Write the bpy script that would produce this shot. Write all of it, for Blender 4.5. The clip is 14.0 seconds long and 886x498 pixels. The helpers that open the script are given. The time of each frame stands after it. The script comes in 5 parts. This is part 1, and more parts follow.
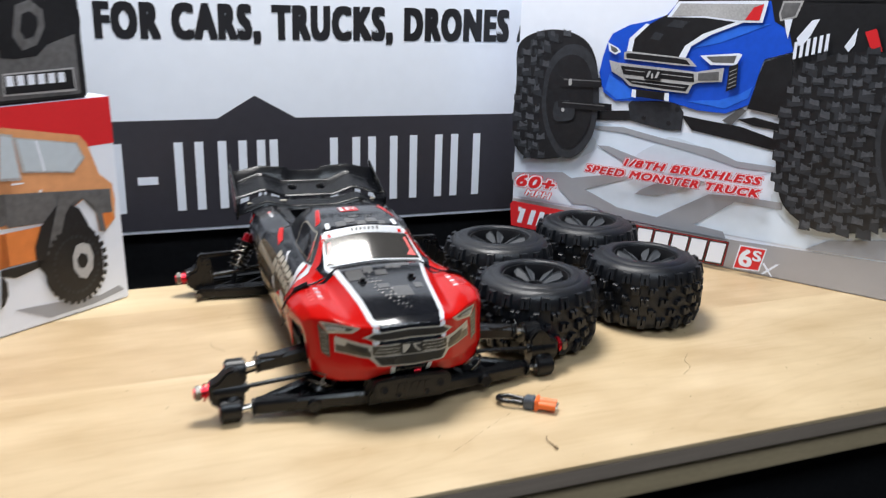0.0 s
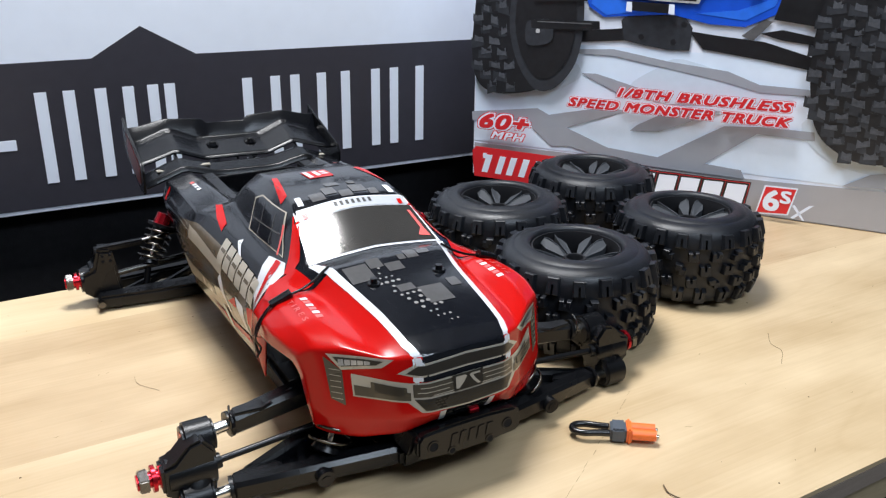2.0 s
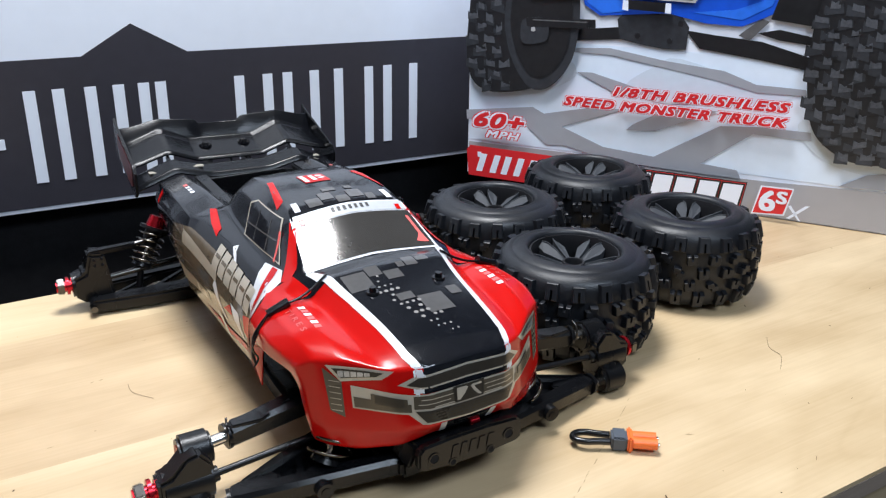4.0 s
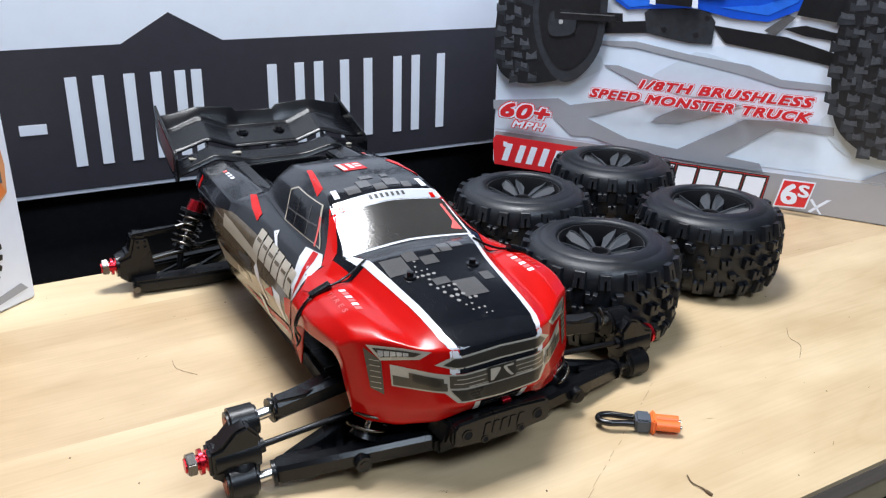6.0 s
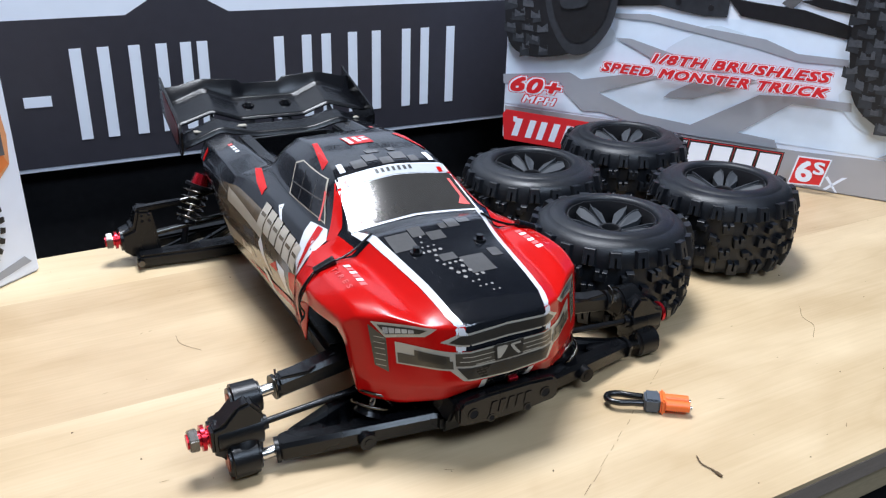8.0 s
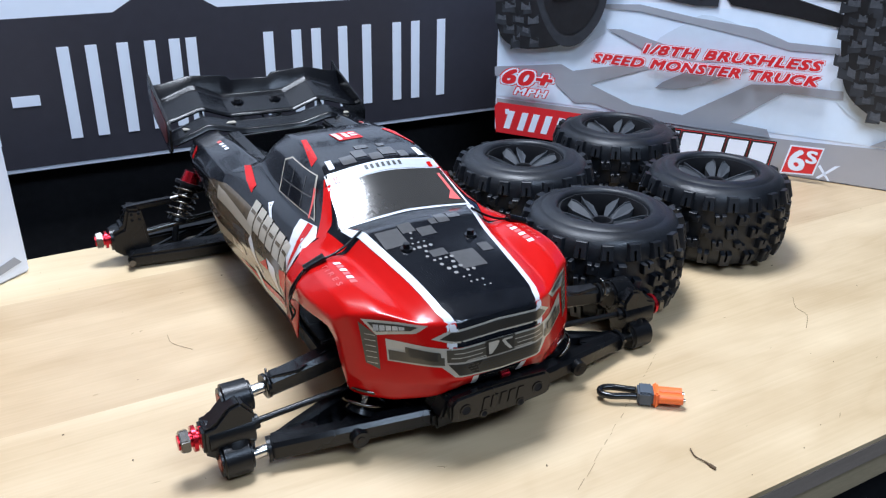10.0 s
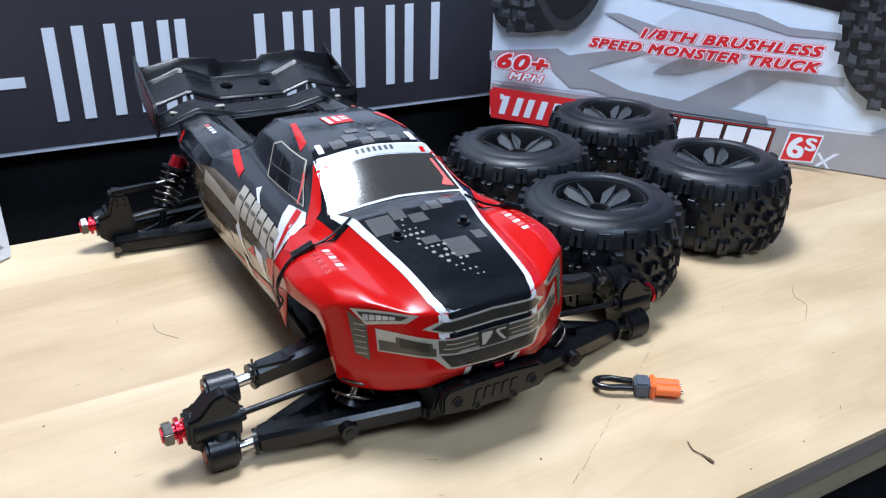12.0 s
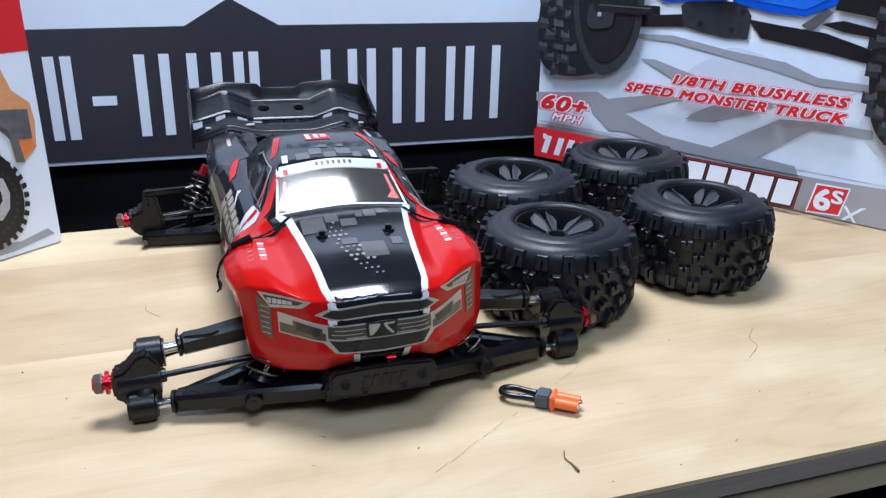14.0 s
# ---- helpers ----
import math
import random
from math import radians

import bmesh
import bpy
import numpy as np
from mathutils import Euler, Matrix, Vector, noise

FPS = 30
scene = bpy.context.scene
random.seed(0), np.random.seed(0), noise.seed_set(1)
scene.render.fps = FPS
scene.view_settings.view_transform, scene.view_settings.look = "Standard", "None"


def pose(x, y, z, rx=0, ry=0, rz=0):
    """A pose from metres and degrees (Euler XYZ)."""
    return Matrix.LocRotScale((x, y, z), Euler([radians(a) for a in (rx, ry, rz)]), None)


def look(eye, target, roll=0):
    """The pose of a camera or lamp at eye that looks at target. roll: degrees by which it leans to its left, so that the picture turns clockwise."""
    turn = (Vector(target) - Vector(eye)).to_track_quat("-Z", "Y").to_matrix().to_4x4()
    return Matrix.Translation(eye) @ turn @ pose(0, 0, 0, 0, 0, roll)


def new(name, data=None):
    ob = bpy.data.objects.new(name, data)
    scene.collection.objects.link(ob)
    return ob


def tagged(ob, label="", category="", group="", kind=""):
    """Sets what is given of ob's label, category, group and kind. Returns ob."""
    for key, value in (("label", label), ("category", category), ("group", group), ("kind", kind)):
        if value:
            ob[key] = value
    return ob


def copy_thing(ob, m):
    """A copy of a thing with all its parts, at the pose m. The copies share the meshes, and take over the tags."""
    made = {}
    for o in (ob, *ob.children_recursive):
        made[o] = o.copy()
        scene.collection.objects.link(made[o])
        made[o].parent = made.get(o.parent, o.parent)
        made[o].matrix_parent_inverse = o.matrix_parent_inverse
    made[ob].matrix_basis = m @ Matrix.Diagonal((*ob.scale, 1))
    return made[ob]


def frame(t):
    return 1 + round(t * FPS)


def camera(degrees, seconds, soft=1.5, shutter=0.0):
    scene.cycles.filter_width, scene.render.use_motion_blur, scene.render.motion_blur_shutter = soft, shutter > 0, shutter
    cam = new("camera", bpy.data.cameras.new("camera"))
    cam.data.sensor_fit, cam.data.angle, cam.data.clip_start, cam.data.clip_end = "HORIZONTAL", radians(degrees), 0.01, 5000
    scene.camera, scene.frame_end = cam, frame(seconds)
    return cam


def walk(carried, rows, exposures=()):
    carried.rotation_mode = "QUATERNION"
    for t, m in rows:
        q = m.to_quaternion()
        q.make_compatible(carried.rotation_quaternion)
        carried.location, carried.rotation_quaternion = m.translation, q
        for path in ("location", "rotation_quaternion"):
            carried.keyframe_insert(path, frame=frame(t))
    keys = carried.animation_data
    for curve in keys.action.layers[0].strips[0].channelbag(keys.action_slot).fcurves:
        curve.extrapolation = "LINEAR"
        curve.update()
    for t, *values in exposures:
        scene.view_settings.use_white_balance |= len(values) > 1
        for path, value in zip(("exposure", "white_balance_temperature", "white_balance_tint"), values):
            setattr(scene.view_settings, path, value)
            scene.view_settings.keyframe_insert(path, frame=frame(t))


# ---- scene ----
cam = camera(56.3, 14.0, soft=1.25, shutter=0.5)
PATH = [
    (0, (0.052, 0.03, 0.422), (0.707, 1.822, -0.178), 1.1),
    (0.5, (0.136, 0.15, 0.401), (0.764, 1.961, -0.172), -0.4),
    (1, (0.098, 0.265, 0.382), (0.758, 2.047, -0.241), -0.8),
    (1.5, (0.042, 0.315, 0.374), (0.877, 1.999, -0.307), -1.1),
    (2, (0.028, 0.337, 0.366), (0.952, 1.953, -0.366), 0.4),
    (4.3, (0.027, 0.351, 0.376), (0.969, 1.945, -0.378), 0.7),
    (4.5, (0.024, 0.343, 0.377), (0.962, 1.939, -0.381), 0.9),
    (5, (0.023, 0.34, 0.376), (0.937, 1.945, -0.391), 0.9),
    (5.5, (0.009, 0.339, 0.381), (0.91, 1.945, -0.398), 0.9),
    (6, (0.002, 0.336, 0.384), (0.906, 1.941, -0.395), 1.1),
    (6.5, (0.005, 0.333, 0.382), (0.914, 1.93, -0.407), 1.1),
    (7, (0.01, 0.334, 0.382), (0.913, 1.928, -0.421), 1.1),
    (7.5, (0.009, 0.344, 0.378), (0.889, 1.941, -0.444), 1.4),
    (10, (0.015, 0.346, 0.379), (0.893, 1.931, -0.468), 0.5),
    (10.5, (0.02, 0.361, 0.37), (0.899, 1.936, -0.495), 0.4),
    (11, (0.027, 0.364, 0.371), (0.916, 1.928, -0.502), 0.3),
    (11.5, (0.026, 0.366, 0.37), (0.92, 1.926, -0.506), 0.6),
    (12, (0.024, 0.359, 0.372), (0.907, 1.925, -0.503), 0.9),
    (12.5, (0.048, 0.34, 0.368), (0.881, 1.944, -0.49), 1.8),
    (13, (0.11, 0.297, 0.372), (0.808, 1.975, -0.461), 2.0),
    (13.5, (0.147, 0.247, 0.365), (0.738, 1.98, -0.441), 1.5),
    (14, (0.163, 0.227, 0.368), (0.724, 1.985, -0.403), 0.8),
]
EXPOSURES = [(0.0, -0.1, 6300, 10), (1.0, -0.08, 6250, 10), (2.0, -0.05, 6050, 10), (5.0, 0.0, 5950, 10), (7.5, 0.0, 5750, 10), (10.0, 0.0, 5390, 10), (12.0, -0.01, 5340, 10), (14.0, -0.1, 5350, 10)]
walk(cam, [(t, look(eye, target, roll)) for t, eye, target, roll in PATH], EXPOSURES)

# ---- world and lamps ----
world = bpy.data.worlds.new("room_light")
world.use_nodes = True
world.node_tree.nodes["Background"].inputs[0].default_value = (0.75, 0.85, 1.0, 1)
world.node_tree.nodes["Background"].inputs[1].default_value = 0.02
scene.world = world


def area_lamp(name, eye, target, sx, sy, watts, color):
    data = bpy.data.lights.new(name, "AREA")
    data.shape, data.size, data.size_y, data.energy, data.color = "RECTANGLE", sx, sy, watts, color
    ob = new(name, data)
    ob.matrix_world = look(eye, target)
    return ob


KEY = (0.32, 1.15, 1.50)
FILL = (0.35, -0.45, 1.62)
area_lamp("ceiling_lamp_over_table", KEY, (KEY[0], KEY[1] - 0.01, 0), 0.58, 0.40, 37, (1.0, 0.97, 0.93))
# fill lamp added out of view to brighten the sign and carton faces
area_lamp("ceiling_lamp_in_room", FILL, (FILL[0], FILL[1] + 0.01, 0), 1.2, 0.6, 29, (0.82, 0.91, 1.0))


# ---- materials ----
def shader(name, color, rough=0.5, metal=0.0, vary=0.12, scale=60.0, bump=0.0, bump_scale=400.0, coat=0.0, stretch=(1, 1, 1), rough_vary=0.1, spec=0.5):
    """Principled surface with colour, roughness and relief varied at two scales."""
    mat = bpy.data.materials.new(name)
    mat.use_nodes = True
    nt = mat.node_tree
    n, l = nt.nodes, nt.links
    b = n["Principled BSDF"]
    b.inputs["Metallic"].default_value = metal
    b.inputs["Coat Weight"].default_value = coat
    b.inputs["Coat Roughness"].default_value = 0.06
    b.inputs["Specular IOR Level"].default_value = spec
    tc = n.new("ShaderNodeTexCoord")
    mp = n.new("ShaderNodeMapping")
    mp.inputs["Scale"].default_value = stretch
    l.new(tc.outputs["Object"], mp.inputs["Vector"])
    wide, fine = n.new("ShaderNodeTexNoise"), n.new("ShaderNodeTexNoise")
    wide.inputs["Scale"].default_value, fine.inputs["Scale"].default_value = scale * 0.2, scale * 4
    wide.inputs["Detail"].default_value, fine.inputs["Detail"].default_value = 3, 4
    for t in (wide, fine):
        l.new(mp.outputs["Vector"], t.inputs["Vector"])
    mixf = n.new("ShaderNodeMath")
    mixf.operation = "ADD"
    l.new(wide.outputs["Fac"], mixf.inputs[0])
    l.new(fine.outputs["Fac"], mixf.inputs[1])
    ramp = n.new("ShaderNodeMapRange")
    ramp.inputs["From Min"].default_value, ramp.inputs["From Max"].default_value = 0.6, 1.4
    ramp.inputs["To Min"].default_value, ramp.inputs["To Max"].default_value = 1 - vary, 1 + vary
    l.new(mixf.outputs[0], ramp.inputs["Value"])
    mul = n.new("ShaderNodeVectorMath")
    mul.operation = "SCALE"
    mul.inputs[0].default_value = color
    l.new(ramp.outputs[0], mul.inputs["Scale"])
    l.new(mul.outputs[0], b.inputs["Base Color"])
    rr = n.new("ShaderNodeMapRange")
    rr.inputs["From Min"].default_value, rr.inputs["From Max"].default_value = 0.3, 0.7
    rr.inputs["To Min"].default_value, rr.inputs["To Max"].default_value = max(0.02, rough - rough_vary * 0.5), min(1, rough + rough_vary * 0.5)
    l.new(wide.outputs["Fac"], rr.inputs["Value"])
    l.new(rr.outputs[0], b.inputs["Roughness"])
    if bump:
        bt, bn = n.new("ShaderNodeTexNoise"), n.new("ShaderNodeBump")
        bt.inputs["Scale"].default_value = bump_scale
        l.new(tc.outputs["Object"], bt.inputs["Vector"])
        bn.inputs["Strength"].default_value, bn.inputs["Distance"].default_value = bump, 0.001
        l.new(bt.outputs["Fac"], bn.inputs["Height"])
        l.new(bn.outputs["Normal"], b.inputs["Normal"])
    return mat


def wood(name, light, dark, seed):
    """Pale board with grain along x: long wavering rings, fine fibres and faint blotches."""
    mat = bpy.data.materials.new(name)
    mat.use_nodes = True
    nt = mat.node_tree
    n, l = nt.nodes, nt.links
    b = n["Principled BSDF"]
    tc, info, off = n.new("ShaderNodeTexCoord"), n.new("ShaderNodeObjectInfo"), n.new("ShaderNodeVectorMath")
    off.operation = "MULTIPLY_ADD"
    off.inputs[1].default_value = (1, 1, 1)
    comb = n.new("ShaderNodeCombineXYZ")
    sc = n.new("ShaderNodeMath")
    sc.operation = "MULTIPLY"
    sc.inputs[1].default_value = 7.0 + seed
    l.new(info.outputs["Random"], sc.inputs[0])
    l.new(sc.outputs[0], comb.inputs[0])
    l.new(sc.outputs[0], comb.inputs[2])
    l.new(tc.outputs["Object"], off.inputs[0])
    l.new(comb.outputs[0], off.inputs[2])

    def mapped(scale):
        m = n.new("ShaderNodeMapping")
        m.inputs["Scale"].default_value = scale
        l.new(off.outputs[0], m.inputs["Vector"])
        return m.outputs[0]

    bend = n.new("ShaderNodeTexNoise")
    bend.inputs["Scale"].default_value, bend.inputs["Detail"].default_value = 1.0, 2
    l.new(mapped((1.3, 6.5, 1)), bend.inputs["Vector"])
    ring = n.new("ShaderNodeMath")
    ring.operation = "MULTIPLY"
    ring.inputs[1].default_value = 95.0
    l.new(bend.outputs["Fac"], ring.inputs[0])
    sine, lifted, wave = (n.new("ShaderNodeMath") for _ in range(3))
    sine.operation, lifted.operation, wave.operation = "SINE", "MULTIPLY_ADD", "POWER"
    lifted.inputs[1].default_value, lifted.inputs[2].default_value, wave.inputs[1].default_value = 0.5, 0.5, 7.0
    l.new(ring.outputs[0], sine.inputs[0])
    l.new(sine.outputs[0], lifted.inputs[0])
    l.new(lifted.outputs[0], wave.inputs[0])
    fibre = n.new("ShaderNodeTexNoise")
    fibre.inputs["Scale"].default_value, fibre.inputs["Detail"].default_value = 1.0, 6
    l.new(mapped((9, 520, 60)), fibre.inputs["Vector"])
    blot = n.new("ShaderNodeTexNoise")
    blot.inputs["Scale"].default_value, blot.inputs["Detail"].default_value = 1.0, 4
    l.new(mapped((8, 19, 5)), blot.inputs["Vector"])
    s1, s2, s3 = (n.new("ShaderNodeMath") for _ in range(3))
    for s, k in ((s1, 0.09), (s2, 0.32), (s3, 1.35)):
        s.operation = "MULTIPLY_ADD"
        s.inputs[1].default_value = k
    l.new(wave.outputs[0], s1.inputs[0])
    s1.inputs[2].default_value = -0.28
    l.new(fibre.outputs["Fac"], s2.inputs[0])
    l.new(s1.outputs[0], s2.inputs[2])
    l.new(blot.outputs["Fac"], s3.inputs[0])
    l.new(s2.outputs[0], s3.inputs[2])
    ramp = n.new("ShaderNodeValToRGB")
    ramp.color_ramp.elements[0].color, ramp.color_ramp.elements[1].color = (*light, 1), (*dark, 1)
    ramp.color_ramp.elements[0].position, ramp.color_ramp.elements[1].position = 0.2, 1.0
    l.new(s3.outputs[0], ramp.inputs["Fac"])
    l.new(ramp.outputs["Color"], b.inputs["Base Color"])
    rr = n.new("ShaderNodeMapRange")
    b.inputs["Specular IOR Level"].default_value = 0.8
    rr.inputs["To Min"].default_value, rr.inputs["To Max"].default_value = 0.36, 0.5
    l.new(fibre.outputs["Fac"], rr.inputs["Value"])
    l.new(rr.outputs[0], b.inputs["Roughness"])
    bn = n.new("ShaderNodeBump")
    bn.inputs["Strength"].default_value, bn.inputs["Distance"].default_value = 0.12, 0.0006
    l.new(fibre.outputs["Fac"], bn.inputs["Height"])
    l.new(bn.outputs["Normal"], b.inputs["Normal"])
    return mat


M = {
    "wood_far": wood("maple_board_far", (0.72, 0.585, 0.375), (0.56, 0.41, 0.225), 2),
    "wood": wood("maple_board", (0.615, 0.465, 0.28), (0.41, 0.28, 0.145), 0),
    "wood_pale": wood("maple_board_pale", (0.675, 0.525, 0.325), (0.46, 0.325, 0.17), 5),
    "edge": shader("board_edge", (0.30, 0.24, 0.19), 0.6, vary=0.2, scale=40, stretch=(1, 8, 30), bump=0.2),
    "apron": shader("apron_wood", (0.42, 0.33, 0.2), 0.5, vary=0.2, scale=30, stretch=(1, 12, 12)),
    "wall": shader("black_cloth", (0.011, 0.011, 0.0125), 0.9, vary=0.3, scale=20, bump=0.3, spec=0.2),
    "room": shader("grey_paint", (0.35, 0.36, 0.38), 0.8, vary=0.06, scale=6),
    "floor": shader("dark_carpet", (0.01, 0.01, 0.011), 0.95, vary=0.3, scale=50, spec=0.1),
    "ceiling": shader("white_tile", (0.7, 0.7, 0.7), 0.9, vary=0.05, scale=30),
    "sign_white": shader("sign_vinyl_white", (0.74, 0.79, 0.88), 0.45, vary=0.03, scale=8, bump=0.03, bump_scale=300),
    "sign_dark": shader("sign_vinyl_charcoal", (0.034, 0.033, 0.043), 0.42, vary=0.12, scale=14, bump=0.03, bump_scale=300),
    "sign_ink": shader("sign_ink_black", (0.012, 0.012, 0.015), 0.4, vary=0.1, scale=20),
    "red": shader("red_lexan", (0.47, 0.005, 0.0035), 0.2, vary=0.05, scale=20, coat=0.14, rough_vary=0.06, spec=0.22),
    "black": shader("black_lexan", (0.007, 0.008, 0.011), 0.15, vary=0.3, scale=30, coat=0.3, rough_vary=0.14),
    "white": shader("white_lexan", (0.72, 0.74, 0.78), 0.2, vary=0.04, coat=0.4, rough_vary=0.05),
    "grey_decal": shader("grey_decal", (0.085, 0.083, 0.083), 0.22, vary=0.12, coat=0.3),
    "dot": shader("dot_decal", (0.24, 0.23, 0.22), 0.3, vary=0.12),
    "champagne": shader("champagne_decal", (0.11, 0.095, 0.07), 0.25, metal=0.3, vary=0.1, coat=0.4),
    "champagne_dark": shader("champagne_dark_decal", (0.035, 0.031, 0.025), 0.3, metal=0.2, vary=0.2, scale=200, coat=0.3),
    "silver": shader("silver_decal", (0.52, 0.48, 0.40), 0.25, metal=0.2, vary=0.06, coat=0.3),
    "screen": shader("smoked_windscreen", (0.085, 0.081, 0.076), 0.12, metal=0.55, vary=0.2, scale=60, coat=0.8, rough_vary=0.05),
    "screen_band": shader("windscreen_band", (0.45, 0.47, 0.5), 0.35, vary=0.05),
    # smoky film; its bronze tint also paints in the tabletop's reflection
    "smoke": shader("smoked_lexan_table_tint", (0.12, 0.096, 0.066), 0.14, vary=0.35, scale=30, coat=0.7, rough_vary=0.06),
    "lamp": shader("headlight_decal", (0.45, 0.46, 0.46), 0.18, metal=0.3, vary=0.4, scale=220, coat=0.6),
    "pink": shader("cage_decal", (0.72, 0.13, 0.12), 0.3, vary=0.1),
    # faint red reflection on the wing endplates, put into a colour
    "maroon": shader("dark_red_reflection", (0.10, 0.012, 0.014), 0.3, vary=0.6, scale=60),
    "plastic": shader("black_nylon", (0.0045, 0.0048, 0.0058), 0.27, vary=0.3, scale=80, bump=0.12, bump_scale=900, spec=0.34, rough_vary=0.16),
    "wing": shader("black_wing_nylon", (0.004, 0.0045, 0.006), 0.23, vary=0.3, scale=60, bump=0.08, bump_scale=1200, rough_vary=0.1, spec=0.28),
    "rubber": shader("tyre_rubber", (0.0105, 0.012, 0.0155), 0.42, vary=0.45, scale=60, bump=0.25, bump_scale=700, rough_vary=0.24, spec=0.42),
    "rim": shader("rim_nylon", (0.013, 0.013, 0.015), 0.55, vary=0.2, scale=80, bump=0.1, bump_scale=800, spec=0.25),
    "spoke": shader("spoke_face", (0.05, 0.054, 0.061), 0.55, vary=0.15, scale=80, spec=0.2),
    "steel": shader("bright_steel", (0.6, 0.58, 0.55), 0.22, metal=1.0, vary=0.08),
    "dark_steel": shader("dark_steel", (0.12, 0.115, 0.11), 0.25, metal=1.0, vary=0.15),
    "spring": shader("spring_steel", (0.15, 0.14, 0.125), 0.22, metal=1.0, vary=0.1),
    "red_metal": shader("red_anodised", (0.46, 0.014, 0.025), 0.25, metal=0.85, vary=0.1),
    "copper": shader("copper_cap", (0.3, 0.075, 0.045), 0.4, metal=0.6, vary=0.15),
    "orange": shader("orange_nylon", (0.86, 0.17, 0.03), 0.38, vary=0.06),
    "collar": shader("slate_heatshrink", (0.072, 0.085, 0.105), 0.5, vary=0.1),
    "wire": shader("black_silicone", (0.008, 0.008, 0.009), 0.22, vary=0.2),
    "card_white": shader("card_white", (0.79, 0.84, 0.95), 0.42, vary=0.03, scale=12, bump=0.02),
    "card_sky": shader("card_pale_blue", (0.73, 0.83, 0.97), 0.42, vary=0.05, scale=12),
    "card_grey": shader("card_grey", (0.34, 0.355, 0.40), 0.42, vary=0.05, scale=12),
    "card_band": shader("card_band_grey", (0.38, 0.37, 0.385), 0.42, vary=0.04, scale=12),
    "card_shade": shader("card_shade", (0.5, 0.57, 0.64), 0.45, vary=0.07, scale=25),
    "card_mist": shader("card_mist", (0.62, 0.71, 0.82), 0.45, vary=0.05, scale=20),
    "card_blue": shader("card_blue", (0.012, 0.085, 0.62), 0.35, vary=0.12, scale=25),
    "card_blue_light": shader("card_blue_light", (0.03, 0.16, 0.78), 0.35, vary=0.15, scale=25),
    "card_black": shader("card_black", (0.013, 0.0135, 0.016), 0.38, vary=0.4, scale=30),
    "card_tyre": shader("card_tyre", (0.03, 0.033, 0.04), 0.4, vary=0.4, scale=30),
    "card_tread": shader("card_tread", (0.066, 0.071, 0.083), 0.4, vary=0.5, scale=60),
    "card_red": shader("card_red", (0.66, 0.022, 0.028), 0.38, vary=0.05),
    "card_orange": shader("card_orange", (0.72, 0.22, 0.055), 0.38, vary=0.12, scale=20),
    "card_tan": shader("card_tan", (0.70, 0.33, 0.15), 0.4, vary=0.12, scale=20),
    "card_steel": shader("card_steel", (0.42, 0.42, 0.43), 0.38, vary=0.3, scale=80),
    "card_dim": shader("card_dim", (0.12, 0.12, 0.125), 0.4, vary=0.4, scale=30),
    "card_raw": shader("card_raw", (0.42, 0.38, 0.34), 0.8, vary=0.1),
    "speck": shader("dirt", (0.12, 0.08, 0.045), 0.9, vary=0.3),
    "line": shader("pencil", (0.27, 0.19, 0.105), 0.9, vary=0.4, scale=400),
    "diffuser": shader("lamp_diffuser", (0.85, 0.85, 0.85), 0.5, vary=0.02),
}


# ---- building helpers ----
def part(name, bm, mats, parent=None, label="", smooth=False, recalc=True):
    """Link a bmesh as one mesh object under a thing or a part."""
    me = bpy.data.meshes.new(name)
    if recalc:
        bmesh.ops.recalc_face_normals(bm, faces=bm.faces)
    bm.to_mesh(me)
    bm.free()
    for m in mats if isinstance(mats, (list, tuple)) else [mats]:
        me.materials.append(M[m])
    for p in me.polygons:
        p.use_smooth = bool(smooth)
    if smooth and smooth is not True:
        me.set_sharp_from_angle(angle=radians(smooth))
    ob = new(name, me)
    if parent:
        ob.parent = parent
    if label:
        tagged(ob, label)
    return ob


def thing(name, m, label, category, group="", kind=""):
    ob = new(name)
    ob.empty_display_size = 0.02
    ob.matrix_world = m
    return tagged(ob, label, category, group, kind)


def solid(polys, thick, plane="xy", bevel=0.0, at=0.0):
    """A bmesh of flat outlines pushed out to a thickness. plane xy: up z; xz: along y; yz: along x."""
    bm = bmesh.new()
    for poly in polys:
        lo, hi = [], []
        for a, b in poly:
            for store, c in ((lo, at), (hi, at + thick)):
                store.append(bm.verts.new({"xy": (a, b, c), "xz": (a, c, b), "yz": (c, a, b)}[plane]))
        bm.faces.new(lo)
        bm.faces.new(hi[::-1])
        for i in range(len(lo)):
            j = (i + 1) % len(lo)
            bm.faces.new((lo[i], hi[i], hi[j], lo[j]))
    if bevel:
        bmesh.ops.recalc_face_normals(bm, faces=bm.faces)
        bmesh.ops.bevel(bm, geom=list(bm.edges), offset=bevel, segments=2, affect="EDGES", clamp_overlap=True)
    return bm


def block(x0, x1, y0, y1, z0, z1, bevel=0.0, bm=None):
    b = solid([[(x0, y0), (x1, y0), (x1, y1), (x0, y1)]], z1 - z0, "xy", bevel, z0)
    if bm is None:
        return b
    return join(bm, b)


def join(bm, other, m=None):
    me = bpy.data.meshes.new("tmp")
    if m is not None:
        bmesh.ops.transform(other, matrix=m, verts=other.verts)
    other.to_mesh(me)
    other.free()
    bm.from_mesh(me)
    bpy.data.meshes.remove(me)
    return bm


